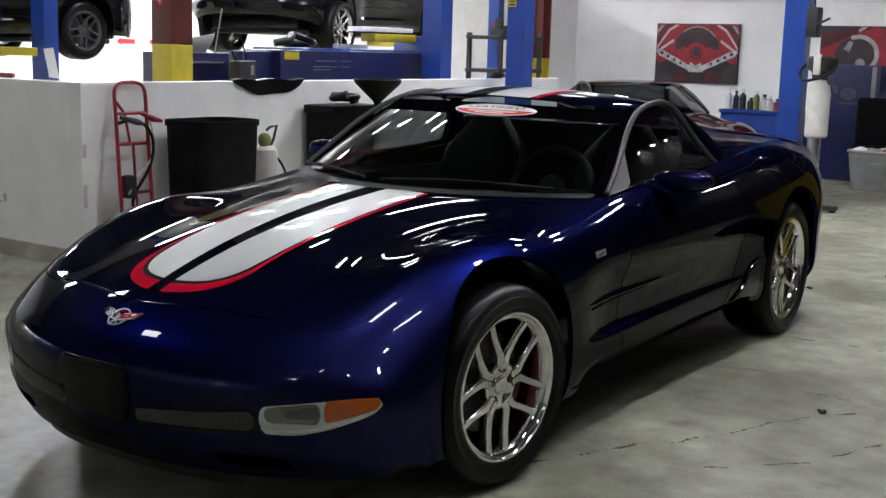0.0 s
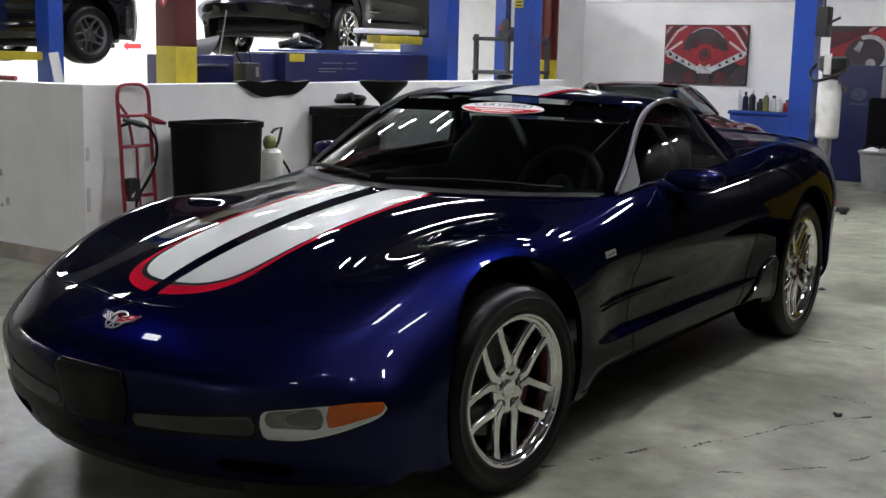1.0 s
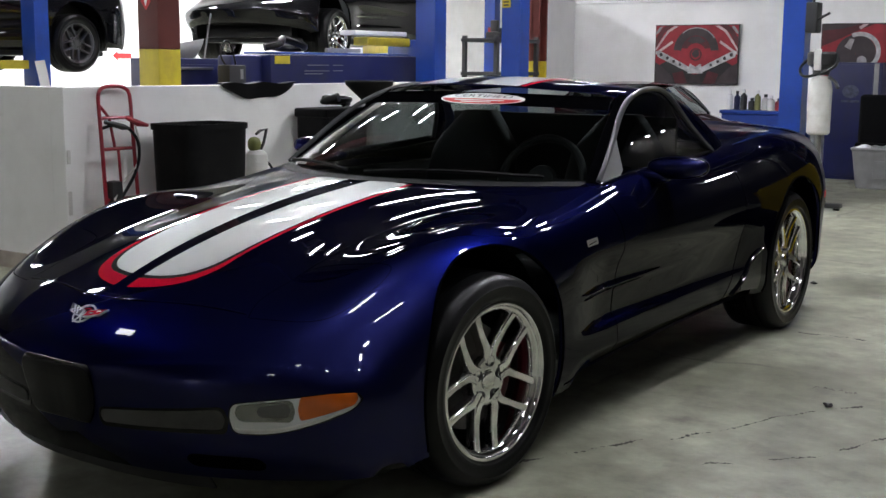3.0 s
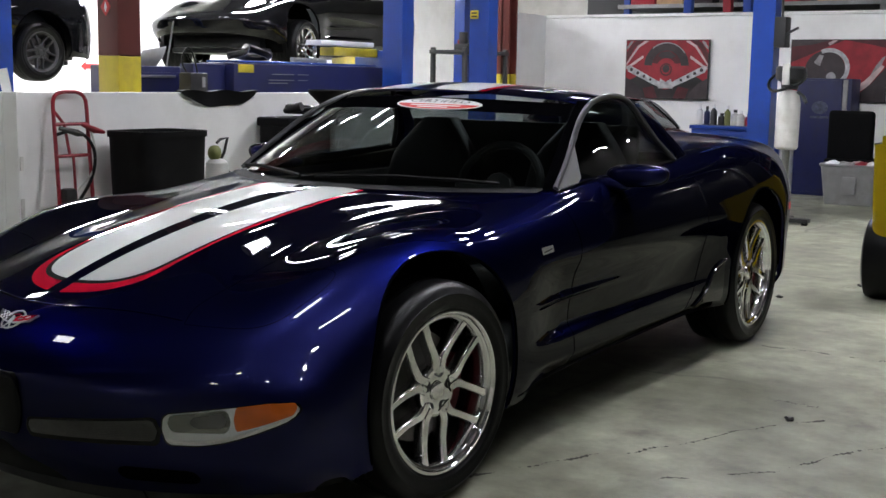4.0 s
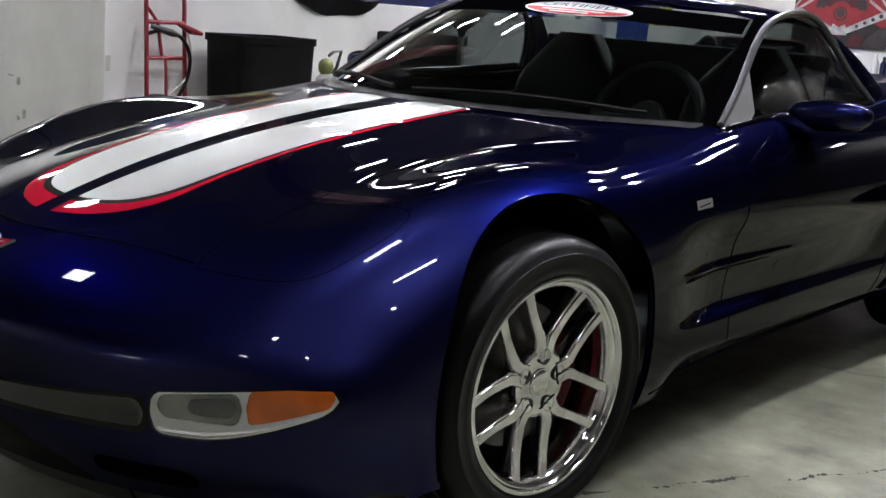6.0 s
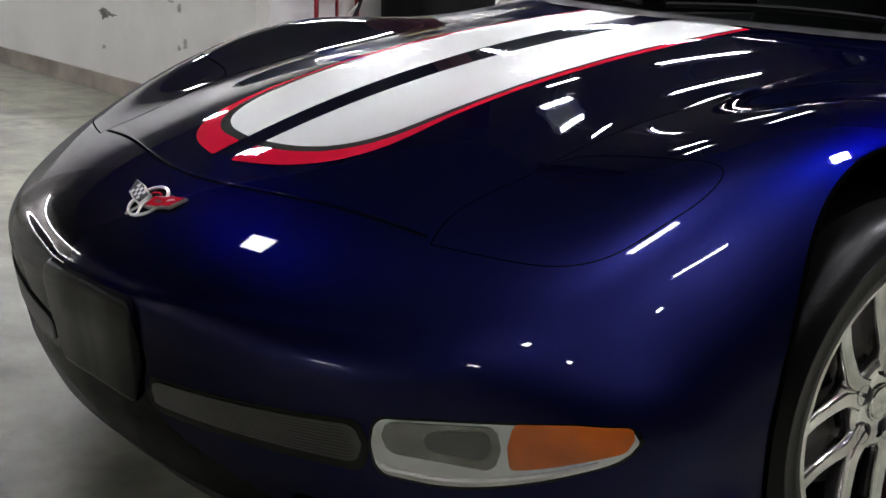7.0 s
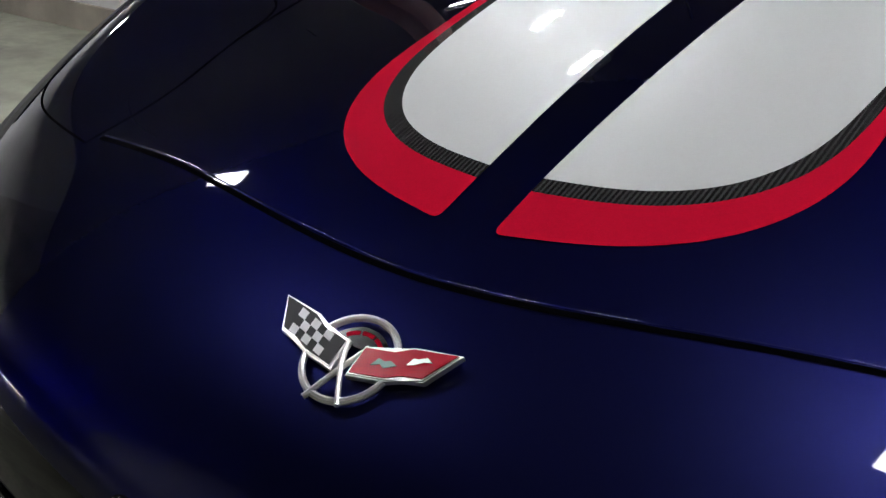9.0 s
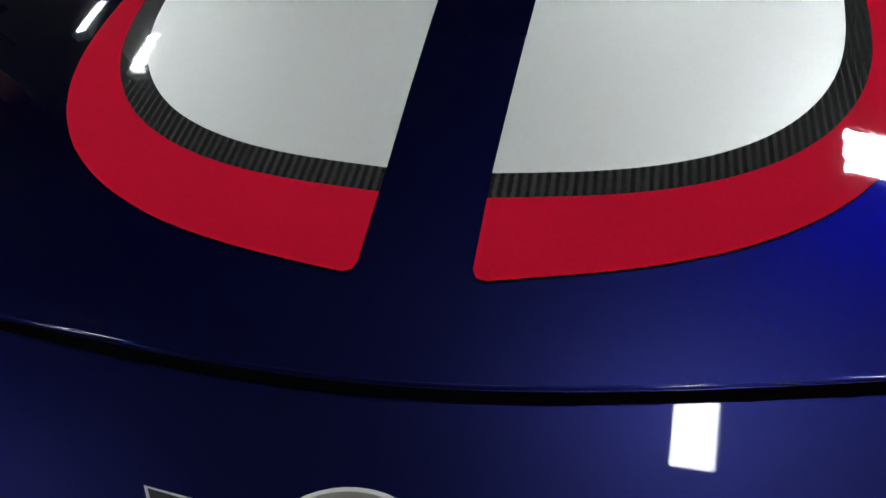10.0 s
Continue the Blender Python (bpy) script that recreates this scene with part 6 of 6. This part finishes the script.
for x in (.085, .955):
    for y, r in ((.20, .235), (1.70, .30)):
        part("tyre", lathe([(r * .5, -.10), (r * .86, -.115), (r * .97, -.10), (r, -.06), (r, .06), (r * .97, .10), (r * .86, .115), (r * .5, .10)], "x", 40, m=Matrix.Translation((x, y, r))), M_RUBBER, fork, "black solid tyre")
        part("wheel_hub", lathe([(0, -.06), (r * .5, -.06), (r * .52, -.03), (r * .52, .03), (r * .5, .06), (0, .06)], "x", 24, m=Matrix.Translation((x, y, r))), M_YELLOWCAR, fork)

# ---- small litter on the floor ----
random.seed(11)
for x, y, r in ((1.434, 1.413, .017), (.62, 3.9, .02), (.90, 4.6, .018), (1.9, .2, .012), (.75, 5.4, .02), (-1.55, -.75, .012), (-1.9, -.3, .010), (-1.3, -1.1, .014)):
    li = thing("litter", "small dark scrap lying on the concrete floor", "litter", pose(x, y, 0), "scraps on the floor")
    bm = ellipsoid(bmesh.new(), (0, 0, r * .45), (r, r * .6, r * .45), 2, 8, 12)
    for v in bm.verts:
        v.co += noise.noise_vector(v.co * 60 + Vector((x, y, 0))) * r * .5
        v.co.z = max(v.co.z, .0005)
    part("scrap", bm, M_PLASTIC, li)
structure("trim_skirting", boxes((-12.49, 1.482, 0, -2.98, 1.499, .10), (-2.999, 1.482, 0, -2.98, 7.3, .10), bevel=.003), M_SKIRT, "dirty painted skirting along the partition")


def crack(points, width, seed):
    """A broken, uneven line of dirt in the floor: ragged flecks with gaps between them."""
    n = 260
    pts = [Vector(p) for p in curve_points([(x, y, .0012) for x, y in points], n + 1)]
    bm = bmesh.new()
    rows = []
    for i, p in enumerate(pts):
        d = (pts[min(i + 1, n)] - pts[max(i - 1, 0)]).normalized()
        side = Vector((-d.y, d.x, 0))
        slow, fast = noise.noise(Vector((i * .045, seed, 0))), noise.noise(Vector((i * .41, seed, 3)))
        w = width * max(0, .12 + 1.5 * slow + 1.1 * fast)
        mid = p + side * (.030 * noise.noise(Vector((i * .05, seed, 5))) + .006 * noise.noise(Vector((i * .5, seed, 9))))
        skew = .5 + .5 * noise.noise(Vector((i * .7, seed, 12)))
        rows.append((w, mid + side * w * skew, mid - side * w * (1 - skew)))
    for (wa, a0, a1), (wb, b0, b1) in zip(rows, rows[1:]):
        if wa > 0 or wb > 0:
            bm.faces.new([bm.verts.new(v) for v in (a0, b0, b1, a1)])
    bmesh.ops.remove_doubles(bm, verts=bm.verts, dist=1e-6)
    return bm


M_DIRT = surface("floor_dirt", (.045, .042, .036), .8, var=.4, scale=20)
for k, (w, pts) in enumerate(((.022, ((.80, .16), (.911, .409), (1.056, .656), (1.207, .878), (1.349, 1.225), (1.54, 1.50))), (.016, ((1.30, .50), (1.36, .589), (1.534, .779), (1.629, .951), (1.737, 1.174), (1.95, 1.6))),
                              (.016, ((.95, 2.58), (1.017, 2.591), (1.204, 2.624), (1.385, 2.614), (1.7, 2.66))), (.022, ((1.30, 1.665), (1.38, 1.672), (1.47, 1.661))), (.012, ((.7, 4.5), (1.2, 4.55), (1.9, 4.5))),
                              (.008, ((-2.9, -1.4), (-2.2, -1.0), (-1.7, -.9), (-1.2, -1.3))), (.006, ((-2.6, .9), (-1.9, .2), (-1.75, -.6))))):
    structure("floor_crack_%d" % (k + 1), crack(pts, w, 3.7 * k), M_DIRT, "dark ragged crack in the concrete floor")


# ---- lamps ----
def ceiling_lamp(x, y, z, w, d, power, bare=False):
    """A housing with one square diffuser, or two bare tubes where it is long."""
    lampob = thing("ceiling_light", "lit workshop ceiling light or added fill light", "ceiling light", pose(x, y, z), "ceiling lights")
    part("housing", boxes((-w / 2 - .03, -d / 2 - .03, 0, w / 2 + .03, d / 2 + .03, .08)), M_GREYMETAL, lampob)
    part("hanger", boxes((-.01, -.01, .081, .01, .01, 5.2 - z), bevel=0), M_GREYMETAL, lampob)
    k = -.024 if max(w, d) < 2.2 * min(w, d) else -.064
    a, b = w / 2, d / 2
    if not bare:
        part("rim", boxes((-a - .03, -b - .03, k, -a - .004, b + .03, -.001), (a + .004, -b - .03, k, a + .03, b + .03, -.001),
                          (-a - .0035, -b - .03, k, a + .0035, -b - .004, -.001), (-a - .0035, b + .004, k, a + .0035, b + .03, -.001), bevel=0), M_PLASTIC, lampob)
    if max(w, d) < 2.2 * min(w, d):
        part("diffuser", boxes((-w / 2, -d / 2, -.02, w / 2, d / 2, -.004)), glow("lamp_glow", (.93, .95, 1.0), power), lampob)
    else:
        bm = boxes((-w / 2, -d / 2, -.06, w / 2, d / 2, -.005), bevel=.02)
        part("tube", bm, glow("lamp_glow", (.93, .95, 1.0), power), lampob)


LAMPS = ((-2.9, -1.02, .42, .40, 17), (.72, -.05, .20, .54, 34), (-5.5, 1.36, .50, .24, 50),
         (1.93, -2.45, .16, .16, 45), (3.26, -2.27, .10, .12, 80), (3.84, -.6, .07, .07, 260), (2.75, .10, .09, .80, 55), (2.75, -5.2, .22, .22, 28),
         (1.62, 2.34, .40, .34, 115), (1.57, 5.77, .34, .14, 170), (-.95, 6.45, .60, .14, 115), (.44, 5.64, .2, .3, 220), (4.5, 12.6, .16, .14, 160),
         (-2.75, 3.20, .07, .42, 160), (-3.50, 3.98, .07, .46, 160), (-5.2, 5.05, .5, .08, 140), (-5.75, 6.45, .5, .09, 120), (-3.12, 5.55, .10, 1.10, 90),
         # (-3.85, 9.75) and (1.2, 9.5) are fill added for the back partition
         (-5.3, 7.75, .5, .5, 14), (-3.85, 9.75, .5, .14, 36), (1.2, 9.5, .5, .12, 10), (-10.1, 3.6, .6, .2, 120), (-7.4, 6.8, .5, .16, 70),
         # added fill lamps that wash the west and north walls white
         (-6.8, 17.0, 1.6, .4, 170), (-9.4, 6.6, .4, 1.6, 140), (-9.4, 10.9, .4, 1.6, 140))
for x, y, w, d, power in LAMPS:
    ceiling_lamp(x, y, 4.3, w, d, power)
# a row of bare tubes hung lower along the west side, out of view
for k in range(4):
    ceiling_lamp(-11.9, -5.6 + 1.6 * k, 3.0, .07, 1.4, 52, bare=True)
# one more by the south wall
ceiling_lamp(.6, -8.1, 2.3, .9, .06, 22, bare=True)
drop_thing(wheel_front)
drop_thing(wheel_rear)
drop_thing(wheel_dull)
